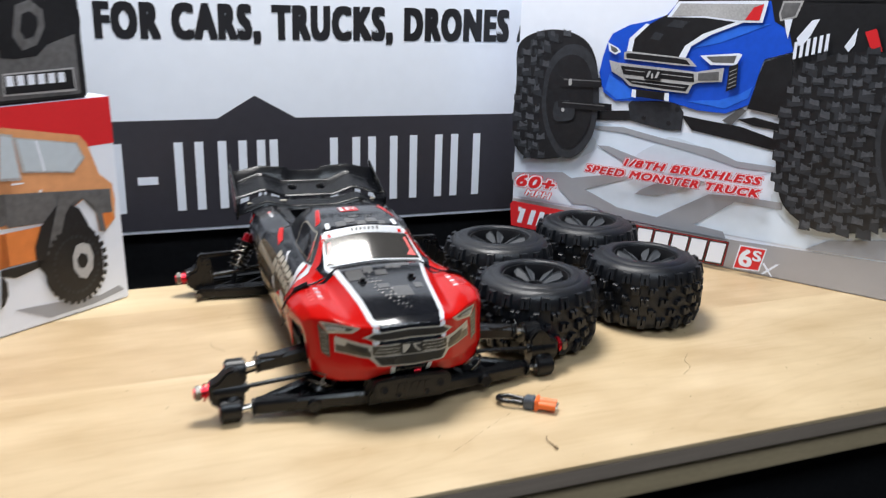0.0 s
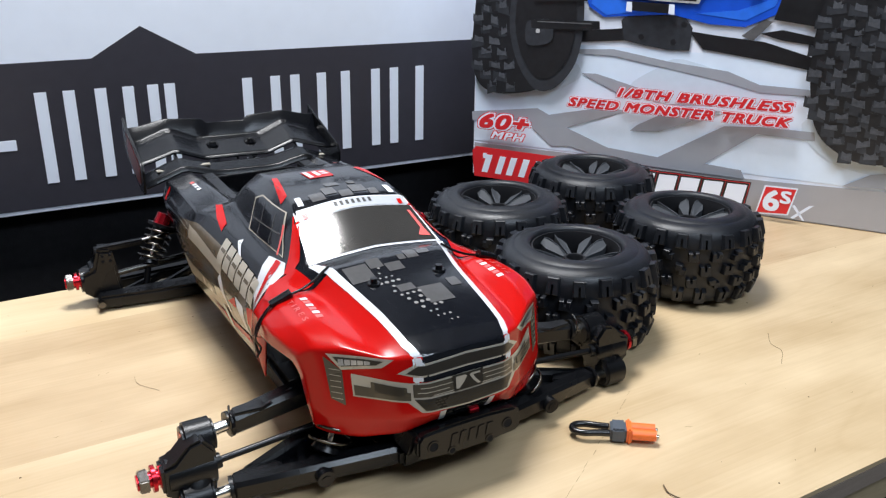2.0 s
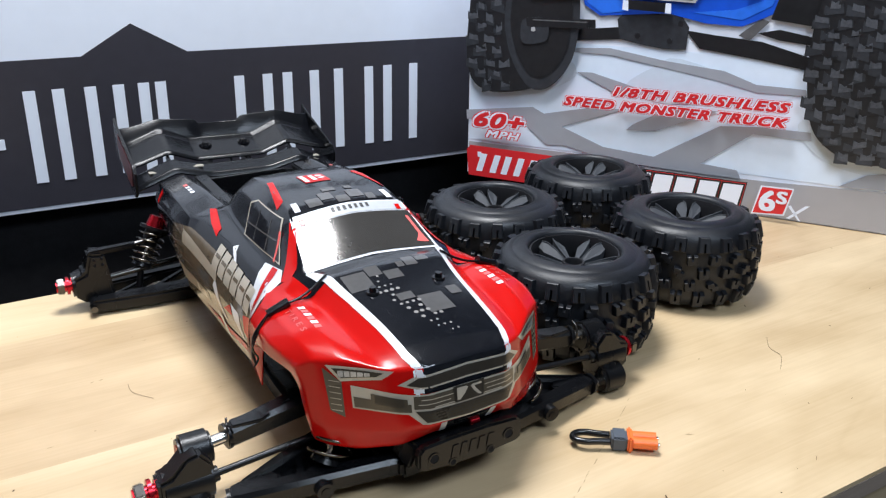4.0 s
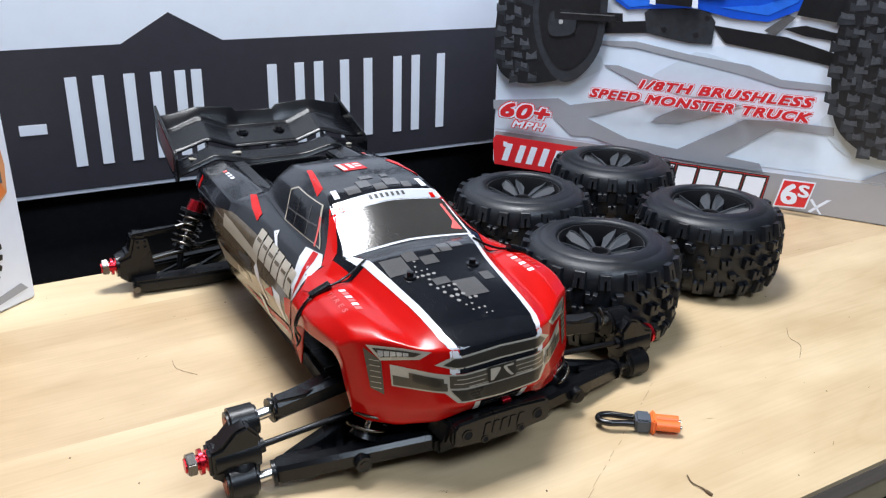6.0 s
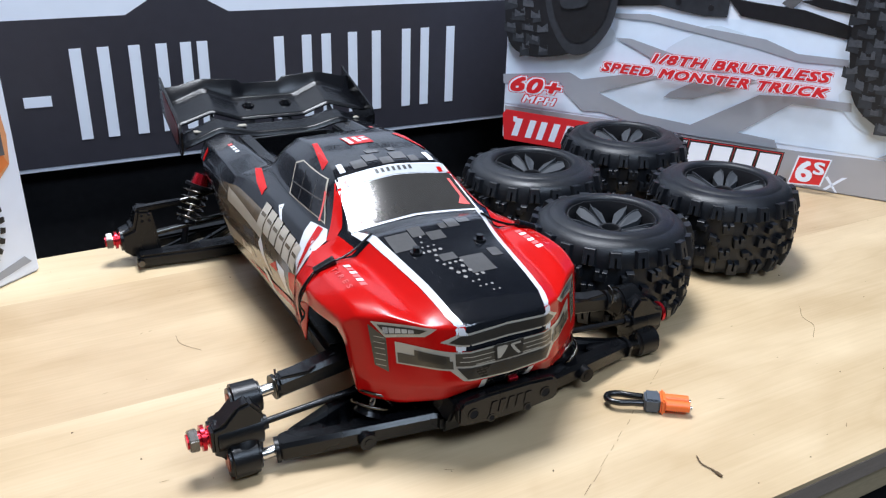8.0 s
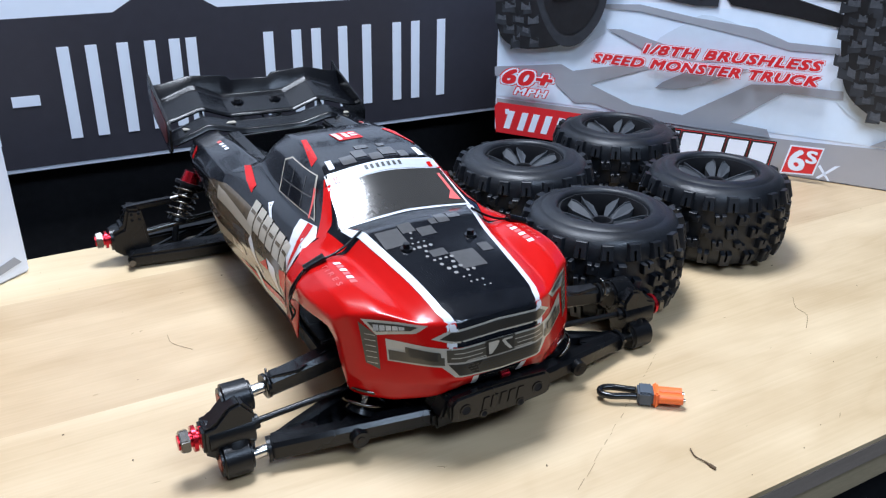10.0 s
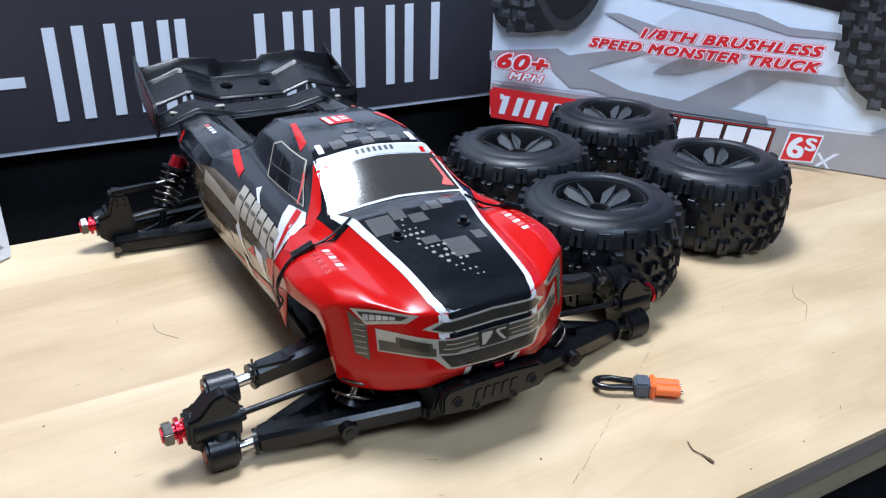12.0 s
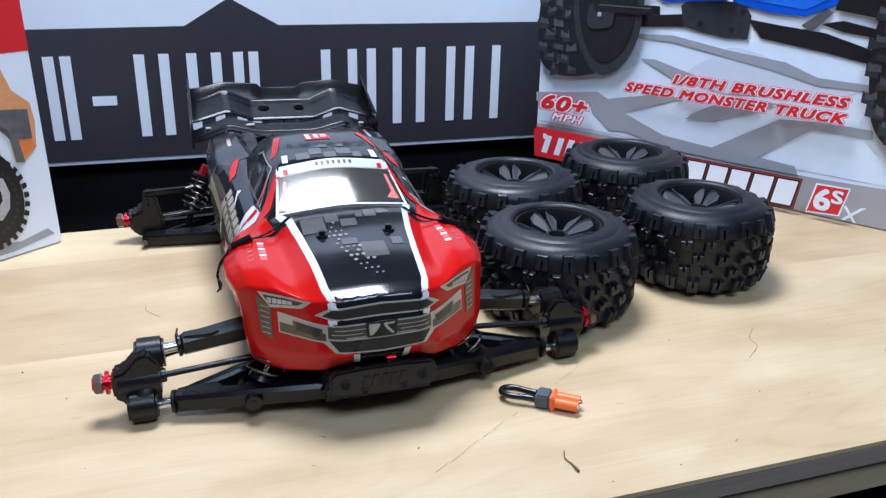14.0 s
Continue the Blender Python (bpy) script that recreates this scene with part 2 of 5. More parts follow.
def rod(p, q, r0, r1=None, seg=14, bm=None):
    """A round rod from p to q."""
    bm = bm or bmesh.new()
    p, q = Vector(p), Vector(q)
    d = q - p
    m = Matrix.Translation((p + q) / 2) @ d.to_track_quat("Z", "Y").to_matrix().to_4x4()
    bmesh.ops.create_cone(bm, cap_ends=True, segments=seg, radius1=r0, radius2=r0 if r1 is None else r1, depth=d.length, matrix=m)
    return bm


def tube(pts, r, seg=8, bm=None, closed=False):
    """A round cable along points."""
    bm = bm or bmesh.new()
    pts = [Vector(p) for p in pts]
    rings, n = [], len(pts)
    up = Vector((0.13, 0.21, 1)).normalized()
    for i, p in enumerate(pts):
        a, b = pts[(i - 1) % n if closed else max(i - 1, 0)], pts[(i + 1) % n if closed else min(i + 1, n - 1)]
        t = (b - a).normalized()
        s = t.cross(up).normalized()
        u = s.cross(t)
        rr = r[i] if isinstance(r, (list, tuple)) else r
        rings.append([bm.verts.new(p + rr * (math.cos(k * math.tau / seg) * s + math.sin(k * math.tau / seg) * u)) for k in range(seg)])
    for i in range(n if closed else n - 1):
        A, B = rings[i], rings[(i + 1) % n]
        for k in range(seg):
            bm.faces.new((A[k], A[(k + 1) % seg], B[(k + 1) % seg], B[k]))
    if not closed:
        bm.faces.new(rings[0][::-1])
        bm.faces.new(rings[-1])
    return bm


def spline(pts, n=8):
    """Points of a smooth curve through pts."""
    P = [Vector(p) for p in pts]
    P = [2 * P[0] - P[1]] + P + [2 * P[-1] - P[-2]]
    out = []
    for i in range(1, len(P) - 2):
        for k in range(n):
            t = k / n
            out.append(0.5 * (2 * P[i] + (P[i + 1] - P[i - 1]) * t + (2 * P[i - 1] - 5 * P[i] + 4 * P[i + 1] - P[i + 2]) * t * t + (3 * P[i] - P[i - 1] - 3 * P[i + 1] + P[i + 2]) * t ** 3))
    return out + [P[-2]]


def coil(p, q, r, wire, turns, steps=18, bm=None):
    """A spring from p to q."""
    p, q = Vector(p), Vector(q)
    rot = (q - p).to_track_quat("Z", "Y")
    pts = []
    for i in range(int(turns * steps) + 1):
        a = i / steps * math.tau
        pts.append(p + rot @ Vector((r * math.cos(a), r * math.sin(a), (q - p).length * i / (turns * steps))))
    return tube(pts, wire, 6, bm)


def lathe(profile, seg=48, bm=None):
    """Turn an outline of (radius, height) round z."""
    bm = bm or bmesh.new()
    rings = [[bm.verts.new((r * math.cos(k * math.tau / seg), r * math.sin(k * math.tau / seg), z)) for k in range(seg)] for r, z in profile]
    for A, B in zip(rings, rings[1:]):
        for k in range(seg):
            bm.faces.new((A[k], A[(k + 1) % seg], B[(k + 1) % seg], B[k]))
    return bm


def words(body, width, height, bold=0.0, shear=0.0, thick=0.0006, gap=1.0):
    """Lettering in the built-in font, in the xy plane, fitted into width x height from the origin; bold widens the strokes by that share of the height."""
    cu = bpy.data.curves.new("words", "FONT")
    cu.body, cu.size, cu.offset, cu.shear, cu.extrude, cu.resolution_u, cu.space_character = body, 1.0, 0.0, shear, 0.05, 3, gap
    ob = new("words", cu)
    bpy.context.view_layer.update()
    me = bpy.data.meshes.new_from_object(ob.evaluated_get(bpy.context.evaluated_depsgraph_get()))
    bpy.data.objects.remove(ob)
    bpy.data.curves.remove(cu)
    bm = bmesh.new()
    bm.from_mesh(me)
    bpy.data.meshes.remove(me)
    lo = [min(v.co[i] for v in bm.verts) for i in range(3)]
    hi = [max(v.co[i] for v in bm.verts) for i in range(3)]
    for v in bm.verts:
        v.co = ((v.co.x - lo[0]) / (hi[0] - lo[0]) * width, (v.co.y - lo[1]) / (hi[1] - lo[1]) * height, (v.co.z - lo[2]) / (hi[2] - lo[2]) * thick)
    if bold:
        plain, r = bm.copy(), bold * height
        for i, (dx, dy) in enumerate((x, y) for x in (-1, 0, 1) for y in (-1, 0, 1) if x or y):
            copy = plain.copy()
            bmesh.ops.translate(copy, verts=copy.verts, vec=(r * dx, r * 0.7 * dy, -0.00001 * (i + 1)))
            join(bm, copy)
    return bm


# ---- the room ----
def setting():
    T = lambda ob, label, cat: tagged(ob, label, cat, kind="structure")
    T(part("floor", block(-2.6, 3.2, -2.6, 1.64, -0.95, -0.9), "floor"), "dark carpeted floor under the table", "floor")
    T(part("wall_north", block(-2.6, 3.2, 1.585, 1.64, -0.9, 1.75), "wall"), "black cloth-covered wall behind the table", "wall")
    T(part("wall_south", block(-2.6, 3.2, -2.66, -2.6, -0.9, 1.75), "room"), "plain grey painted wall", "wall")
    T(part("wall_west", block(-2.66, -2.6, -2.6, 1.64, -0.9, 1.75), "room"), "plain grey painted wall", "wall")
    T(part("wall_east", block(3.2, 3.26, -2.6, 1.64, -0.9, 1.75), "room"), "plain grey painted wall", "wall")
    T(part("ceiling", block(-2.66, 3.26, -2.66, 1.64, 1.75, 1.8), "ceiling"), "white tiled ceiling", "ceiling")


setting()

# ---- the table ----
TABLE_FRONT, TABLE_BACK, SEAM = 0.621, 1.234, 1.137


def table():
    t = thing("table", pose(0.3, 0.9, 0), "pale maple work table glued up from broad boards", "table")
    top = part("tabletop", block(-1.6, 1.75, TABLE_FRONT - 0.9, TABLE_BACK - 0.9, -0.021, -0.004, 0.001), "edge", t, "brown edge band of the top")
    seams = (TABLE_FRONT, 0.921, SEAM, TABLE_BACK)
    for y0, y1, m in zip(seams, seams[1:], ("wood_pale", "wood", "wood_far")):
        part("board", block(-1.6, 1.75, y0 - 0.9, y1 - 0.9, -0.004, 0.0), m, top)
    part("apron", block(-1.55, 1.7, TABLE_FRONT - 0.893, TABLE_FRONT - 0.873, -0.052, -0.026, 0.001), "apron", t, "lighter wooden rail under the front edge")
    part("apron", block(-1.55, 1.7, TABLE_BACK - 0.925, TABLE_BACK - 0.905, -0.06, -0.0215, 0.001), "apron", t)
    # near-black sheet added so the space below the rail reads as shaded
    part("panel", block(-1.5, 1.65, TABLE_FRONT - 0.86, TABLE_FRONT - 0.84, -0.9, -0.0215), "floor", t, "added black sheet standing in for shade under the table")
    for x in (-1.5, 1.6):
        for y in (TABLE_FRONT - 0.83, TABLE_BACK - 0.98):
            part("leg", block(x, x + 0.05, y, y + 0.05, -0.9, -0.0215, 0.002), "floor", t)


table()


def ceiling_light(x, y, z, sx, sy):
    t = thing("ceiling_light", pose(x, y, z), "unseen rectangular ceiling light with a white diffuser", "light")
    fr = bmesh.new()
    for a0, a1, b0, b1 in ((-sx, sx, -sy, -sy + 0.02), (-sx, sx, sy - 0.02, sy), (-sx, -sx + 0.02, -sy + 0.02, sy - 0.02), (sx - 0.02, sx, -sy + 0.02, sy - 0.02)):
        block(a0, a1, b0, b1, 0.0, 0.05, 0.0, fr)
    part("frame", fr, "ceiling", t)
    part("diffuser", block(-sx + 0.022, sx - 0.022, -sy + 0.022, sy - 0.022, 0.012, 0.03), "diffuser", t)
    for dx in (-sx * 0.7, sx * 0.7):
        part("hanger", rod((dx, 0, 0.03), (dx, 0, 1.75 - z), 0.004), "steel", t)


ceiling_light(KEY[0], KEY[1], KEY[2] + 0.005, 0.31, 0.22)
# unseen fixture made up to go with the added fill lamp
ceiling_light(FILL[0], FILL[1], FILL[2] + 0.005, 0.64, 0.34)


# ---- the sign ----
def banner():
    t = thing("sign", pose(0.38, 1.55, 0, 0, 0.6, 0), "white and charcoal printed shop sign with black lettering", "sign")
    ox = 0.38
    part("sheet", block(-0.95, 0.95, 0.0, 0.012, -0.012, 0.75, 0.001), "sign_white", t)
    L = 0.0008
    dark = [(-0.95, -0.006), (0.95, -0.006), (0.95, 0.187), (0.313 - ox, 0.191), (0.2405 - ox, 0.232), (0.1735 - ox, 0.192), (-0.95, 0.187)]
    part("band", solid([dark], L, "xz", 0, -L - 0.0001), "sign_dark", t, "charcoal band with a pointed notch")
    line = part("lettering", words("FOR CARS, TRUCKS, DRONES A", 0.795, 0.064, 0.062, gap=1.22), "sign_ink", t, "heavy black capitals")
    line.matrix_local = pose(-0.011 - ox, -0.0003, 0.3225, 90)
    line = part("lettering", words("O", 0.026, 0.052, 0.06), "sign_ink", t)
    line.matrix_local = pose(-0.064 - ox, -0.0003, 0.3325, 90)
    # the number is shown as plain upright bars
    for x0, x1 in ((-0.03, 0.014), (0.094, 0.15), (0.169, 0.226), (0.238, 0.282), (0.373, 0.437), (0.447, 0.511), (0.53, 0.603), (0.615, 0.683)):
        for a, b in ((x0 + 0.003, x0 + 0.018), (x1 - 0.018, x1 - 0.003)):
            part("bar", solid([[(a - ox, 0.028), (b - ox, 0.028), (b - ox, 0.152), (a - ox, 0.152)]], L, "xz", 0, -2 * L - 0.0003), "sign_white", t)
    part("bar", solid([[(0.033 - ox, 0.078), (0.067 - ox, 0.078), (0.067 - ox, 0.092), (0.033 - ox, 0.092)]], L, "xz", 0, -2 * L - 0.0003), "sign_white", t)


banner()

# ---- printed cartons ----
R_BODY = [(0.152, 0.344), (0.159, 0.357), (0.188, 0.372), (0.22, 0.379), (0.248, 0.389), (0.261, 0.405), (0.404, 0.414), (0.412, 0.386), (0.434, 0.374), (0.444, 0.344), (0.405, 0.331), (0.399, 0.308), (0.395, 0.285), (0.393, 0.264), (0.356, 0.246), (0.312, 0.247), (0.262, 0.257), (0.193, 0.251), (0.172, 0.249), (0.15, 0.262), (0.14, 0.293), (0.145, 0.321)]
R_ARCH = [(0.406, 0.328), (0.444, 0.343), (0.448, 0.305), (0.45, 0.274), (0.441, 0.251), (0.389, 0.257), (0.396, 0.288), (0.4, 0.309)]
R_HOOD = [(0.196, 0.33), (0.198, 0.352), (0.221, 0.374), (0.248, 0.389), (0.309, 0.391), (0.358, 0.383), (0.308, 0.362), (0.282, 0.343), (0.276, 0.326)]
R_STRIPE_L = [(0.187, 0.329), (0.19, 0.351), (0.216, 0.375), (0.222, 0.374), (0.199, 0.351), (0.196, 0.33)]
R_STRIPE_R = [(0.275, 0.327), (0.283, 0.344), (0.309, 0.363), (0.358, 0.383), (0.368, 0.382), (0.323, 0.363), (0.293, 0.344), (0.286, 0.326)]
R_SCREEN_RIM = [(0.25, 0.386), (0.266, 0.41), (0.401, 0.414), (0.396, 0.383), (0.363, 0.382), (0.309, 0.387)]
R_SCREEN = [(0.257, 0.387), (0.27, 0.407), (0.394, 0.409), (0.39, 0.386), (0.362, 0.385), (0.309, 0.39)]
R_SCREEN_RED = [(0.37, 0.386), (0.381, 0.404), (0.395, 0.409), (0.391, 0.386)]
R_UPPER = [(0.183, 0.329), (0.19, 0.331), (0.272, 0.327), (0.292, 0.326), (0.306, 0.314), (0.273, 0.314), (0.184, 0.318)]
R_UPPER_IN = [(0.187, 0.327), (0.192, 0.328), (0.272, 0.325), (0.288, 0.323), (0.295, 0.316), (0.273, 0.317), (0.188, 0.32)]
R_GRILLE = [(0.158, 0.315), (0.172, 0.312), (0.305, 0.306), (0.348, 0.315), (0.347, 0.294), (0.31, 0.29), (0.302, 0.286), (0.296, 0.272), (0.254, 0.273), (0.197, 0.276), (0.184, 0.287), (0.164, 0.297)]
R_GRILLE_IN = [(0.179, 0.307), (0.302, 0.303), (0.304, 0.29), (0.264, 0.291), (0.185, 0.294)]
R_GRILLE_LOW = [(0.188, 0.288), (0.297, 0.285), (0.292, 0.275), (0.254, 0.276), (0.201, 0.28)]
R_GRILLE_BOX = [(0.309, 0.304), (0.341, 0.309), (0.342, 0.296), (0.31, 0.293)]
R_LAMP_R = [(0.309, 0.331), (0.368, 0.338), (0.373, 0.336), (0.366, 0.32), (0.327, 0.318)]
R_LAMP_R_IN = [(0.319, 0.33), (0.365, 0.334), (0.362, 0.323), (0.33, 0.322)]
R_LAMP_L = [(0.154, 0.343), (0.173, 0.335), (0.178, 0.329), (0.168, 0.324), (0.157, 0.33)]
R_GILL = [(0.356, 0.317), (0.369, 0.323), (0.37, 0.288), (0.355, 0.28)]
R_SHINE_A = [(0.295, 0.341), (0.324, 0.36), (0.363, 0.376), (0.408, 0.382), (0.376, 0.368), (0.335, 0.351)]
R_SHINE_B = [(0.293, 0.26), (0.355, 0.254), (0.388, 0.273), (0.393, 0.29), (0.376, 0.278), (0.345, 0.266)]
R_SHINE_C = [(0.159, 0.291), (0.182, 0.279), (0.204, 0.27), (0.207, 0.257), (0.175, 0.252), (0.153, 0.266)]
R_CHIN = [(0.207, 0.272), (0.265, 0.27), (0.266, 0.258), (0.209, 0.26)]
R_CHIN_LINE = [(0.259, 0.27), (0.266, 0.27), (0.267, 0.257), (0.259, 0.258)]
R_TYRE_L = [(-0.016, 0.269), (-0.018, 0.318), (-0.003, 0.343), (0.039, 0.358), (0.083, 0.357), (0.116, 0.343), (0.134, 0.318), (0.142, 0.281), (0.142, 0.217), (0.126, 0.178), (0.091, 0.148), (0.053, 0.136), (0.014, 0.134), (-0.012, 0.15), (-0.021, 0.194)]
R_TREAD_L = [(-0.016, 0.269), (-0.018, 0.318), (-0.003, 0.343), (0.039, 0.358), (0.083, 0.357), (0.066, 0.339), (0.044, 0.306), (0.03, 0.255), (0.032, 0.2), (0.051, 0.155), (0.053, 0.136), (0.014, 0.134), (-0.012, 0.15), (-0.021, 0.194)]
R_TYRE_L_IN = [(0.047, 0.253), (0.055, 0.292), (0.079, 0.317), (0.108, 0.317), (0.129, 0.292), (0.136, 0.246), (0.13, 0.198), (0.107, 0.166), (0.081, 0.162), (0.059, 0.189), (0.048, 0.223)]
R_ARM_A = [(0.088, 0.282), (0.146, 0.285), (0.148, 0.272), (0.089, 0.268)]
R_ARM_B = [(0.096, 0.242), (0.166, 0.243), (0.167, 0.232), (0.097, 0.229)]
R_ARM_C = [(0.138, 0.229), (0.204, 0.236), (0.206, 0.22), (0.139, 0.214)]
R_HUB = [(0.061, 0.233), (0.07, 0.243), (0.101, 0.243), (0.106, 0.216), (0.09, 0.206), (0.064, 0.206)]
R_BUMPER = [(0.196, 0.246), (0.208, 0.257), (0.28, 0.255), (0.291, 0.241), (0.29, 0.212), (0.261, 0.211), (0.23, 0.215), (0.202, 0.22)]
R_ARM_R = [(0.287, 0.237), (0.327, 0.233), (0.382, 0.229), (0.444, 0.213), (0.446, 0.197), (0.385, 0.206), (0.307, 0.215)]
R_LINK_R = [(0.375, 0.239), (0.401, 0.245), (0.443, 0.238), (0.445, 0.228), (0.402, 0.232)]
R_SPRING = [(0.353, 0.235), (0.378, 0.257), (0.388, 0.254), (0.367, 0.229)]
R_TYRE_R = [(0.455, 0.133), (0.441, 0.196), (0.44, 0.253), (0.45, 0.305), (0.465, 0.328), (0.495, 0.342), (0.562, 0.35), (0.601, 0.11), (0.569, 0.096), (0.518, 0.09), (0.481, 0.104)]
R_FLANK = [(0.412, 0.386), (0.434, 0.374), (0.444, 0.344), (0.449, 0.3), (0.464, 0.326), (0.495, 0.342), (0.562, 0.351), (0.551, 0.417), (0.404, 0.414)]
R_SLASH_A = [(0.426, 0.388), (0.437, 0.39), (0.434, 0.362), (0.43, 0.372)]
R_SLASH_B = [(0.446, 0.363), (0.464, 0.389), (0.474, 0.391), (0.465, 0.369), (0.456, 0.354), (0.45, 0.353)]
R_SLASH_C = [(0.511, 0.355), (0.525, 0.381), (0.524, 0.358), (0.517, 0.348)]
R_WINDOW = [(0.417, 0.396), (0.421, 0.414), (0.449, 0.415), (0.442, 0.392), (0.42, 0.386)]
R_SHOCK = [(0.535, 0.376), (0.549, 0.381), (0.561, 0.351), (0.548, 0.349)]
R_GREY_A = [(-0.023, 0.1), (0.082, 0.115), (0.1, 0.107), (0.177, 0.125), (0.215, 0.125), (0.125, 0.09), (0.167, 0.067), (0.106, 0.061), (0.076, 0.084), (0.07, 0.098), (-0.022, 0.086)]
R_GREY_B = [(0.101, 0.087), (0.128, 0.091), (0.191, 0.069), (0.263, 0.064), (0.346, 0.117), (0.392, 0.121), (0.457, 0.121), (0.459, 0.11), (0.388, 0.111), (0.327, 0.063), (0.375, 0.06), (0.381, 0.049), (0.287, 0.049), (0.196, 0.051), (0.13, 0.065)]
R_GREY_C = [(0.128, 0.203), (0.189, 0.207), (0.263, 0.196), (0.342, 0.189), (0.383, 0.175), (0.443, 0.174), (0.445, 0.166), (0.385, 0.165), (0.334, 0.176), (0.269, 0.186), (0.19, 0.198), (0.134, 0.198)]
R_WEDGE = [(0.145, 0.171), (0.167, 0.172), (0.234, 0.156), (0.203, 0.146), (0.185, 0.154)]
R_SHADE = [(0.215, 0.16), (0.25, 0.186), (0.284, 0.2), (0.388, 0.172), (0.43, 0.168), (0.408, 0.155), (0.284, 0.14), (0.235, 0.145)]
L_ROOF = [(0.148, 0.257), (0.049, 0.235), (0.04, 0.223), (0.027, 0.181), (0.01, 0.165), (0.008, 0.144), (0.011, 0.117), (0.027, 0.103), (0.036, 0.105), (0.038, 0.13), (0.052, 0.153), (0.093, 0.131), (0.165, 0.136)]
L_WINDOW_A = [(0.131, 0.241), (0.057, 0.225), (0.049, 0.206), (0.065, 0.191), (0.126, 0.201)]
L_WINDOW_B = [(0.15, 0.247), (0.137, 0.244), (0.133, 0.194), (0.157, 0.197)]
L_PANEL = [(0.159, 0.178), (0.014, 0.159), (0.014, 0.127), (0.037, 0.129), (0.055, 0.153), (0.093, 0.131), (0.156, 0.136), (0.164, 0.148)]
L_SILL = [(0.166, 0.13), (0.099, 0.129), (0.112, 0.087), (0.172, 0.088)]
L_FLARE = [(0.113, 0.09), (0.087, 0.163), (0.075, 0.164), (0.033, 0.156), (0.027, 0.103), (0.036, 0.105), (0.039, 0.14), (0.055, 0.153), (0.069, 0.153), (0.081, 0.139), (0.1, 0.089)]
L_UNDER = [(0.173, 0.086), (0.115, 0.086), (0.123, 0.078), (0.156, 0.072), (0.174, 0.079)]
L_TYRE = [(0.08, 0.127), (0.062, 0.126), (0.047, 0.116), (0.036, 0.091), (0.033, 0.063), (0.04, 0.036), (0.057, 0.02), (0.083, 0.015), (0.106, 0.028), (0.119, 0.048), (0.119, 0.075), (0.107, 0.102)]
L_RIM = [(0.064, 0.096), (0.054, 0.091), (0.05, 0.074), (0.053, 0.057), (0.063, 0.046), (0.073, 0.05), (0.08, 0.065), (0.079, 0.081), (0.073, 0.094)]
L_HUB = [(0.067, 0.083), (0.059, 0.078), (0.059, 0.068), (0.065, 0.061), (0.072, 0.064), (0.074, 0.075)]
L_TYRE_B = [(0.173, 0.08), (0.167, 0.069), (0.168, 0.053), (0.174, 0.042), (0.179, 0.039)]
L_SHADOW = [(0.162, 0.031), (0.1, 0.024), (0.046, 0.016), (0.015, 0.022), (0.008, 0.014), (0.055, 0.007), (0.119, 0.007)]
L_K_WHEEL = [(0.127, 0.401), (0.07, 0.401), (0.066, 0.378), (0.074, 0.352), (0.092, 0.336), (0.119, 0.334), (0.137, 0.336)]
L_K_RIM = [(0.111, 0.395), (0.092, 0.401), (0.078, 0.389), (0.078, 0.369), (0.09, 0.349), (0.109, 0.343), (0.119, 0.359)]
L_K_PLATE = [(0.137, 0.318), (0.047, 0.32), (0.046, 0.291), (0.139, 0.292)]
L_K_PLATE_IN = [(0.136, 0.316), (0.049, 0.318), (0.048, 0.294), (0.137, 0.294)]


def carton(name, origin, direction, width, height, depth, label, base_mat, flip):
    """A closed cardboard box whose printed face lies in its local xz plane, facing -y; s runs along x (or -x)."""
    ang = math.degrees(math.atan2(direction[1], direction[0]))
    t = thing(name, pose(origin[0], origin[1], origin[2], 0, 0, ang + (180 if flip else 0)), label, "box")
    k = -1 if flip else 1
    x0, x1 = sorted((0, k * width))
    part("carton", block(x0, x1, 0.0, depth, 0, height, 0.0025), base_mat, t)
    return t, k


def printer(t, k, ds=0.0, dz=0.0):
    """Prints outlines on the face: each layer lies a little prouder than the one before."""
    state = {"n": 0}

    def put(name, polys, mat, label="", layer=None):
        state["n"] += 1
        y = -0.00025 * (state["n"] if layer is None else layer)
        flat = [[(k * (s + ds), max(z + dz, 0.001)) for s, z in p] for p in polys]
        if len(flat) > 12:
            return tagged(part(name, solid(flat, 0.0002, "xz", 0, y), mat, t, label), kind="stuff")
        for p in flat:
            part(name, solid([p], 0.0002, "xz", 0, y), mat, t, label)

    def text(name, body, s0, s1, z0, z1, mat, bold=0.03, shear=0.0, slope=0.0, label=""):
        state["n"] += 1
        ob = part(name, words(body, s1 - s0, z1 - z0, bold, shear, 0.0002, 1.12), mat, t, label)
        ob.matrix_local = pose(k * (s0 if k > 0 else s1) + ds, -0.00025 * state["n"], z0 + dz, 90, -math.degrees(math.atan(slope)), 0)
        return ob

    return put, text


def inset(poly, f, dx=0.0, dz=0.0):
    cx, cz = sum(p[0] for p in poly) / len(poly), sum(p[1] for p in poly) / len(poly)
    return [(cx + dx + (x - cx) * f, cz + dz + (z - cz) * f) for x, z in poly]


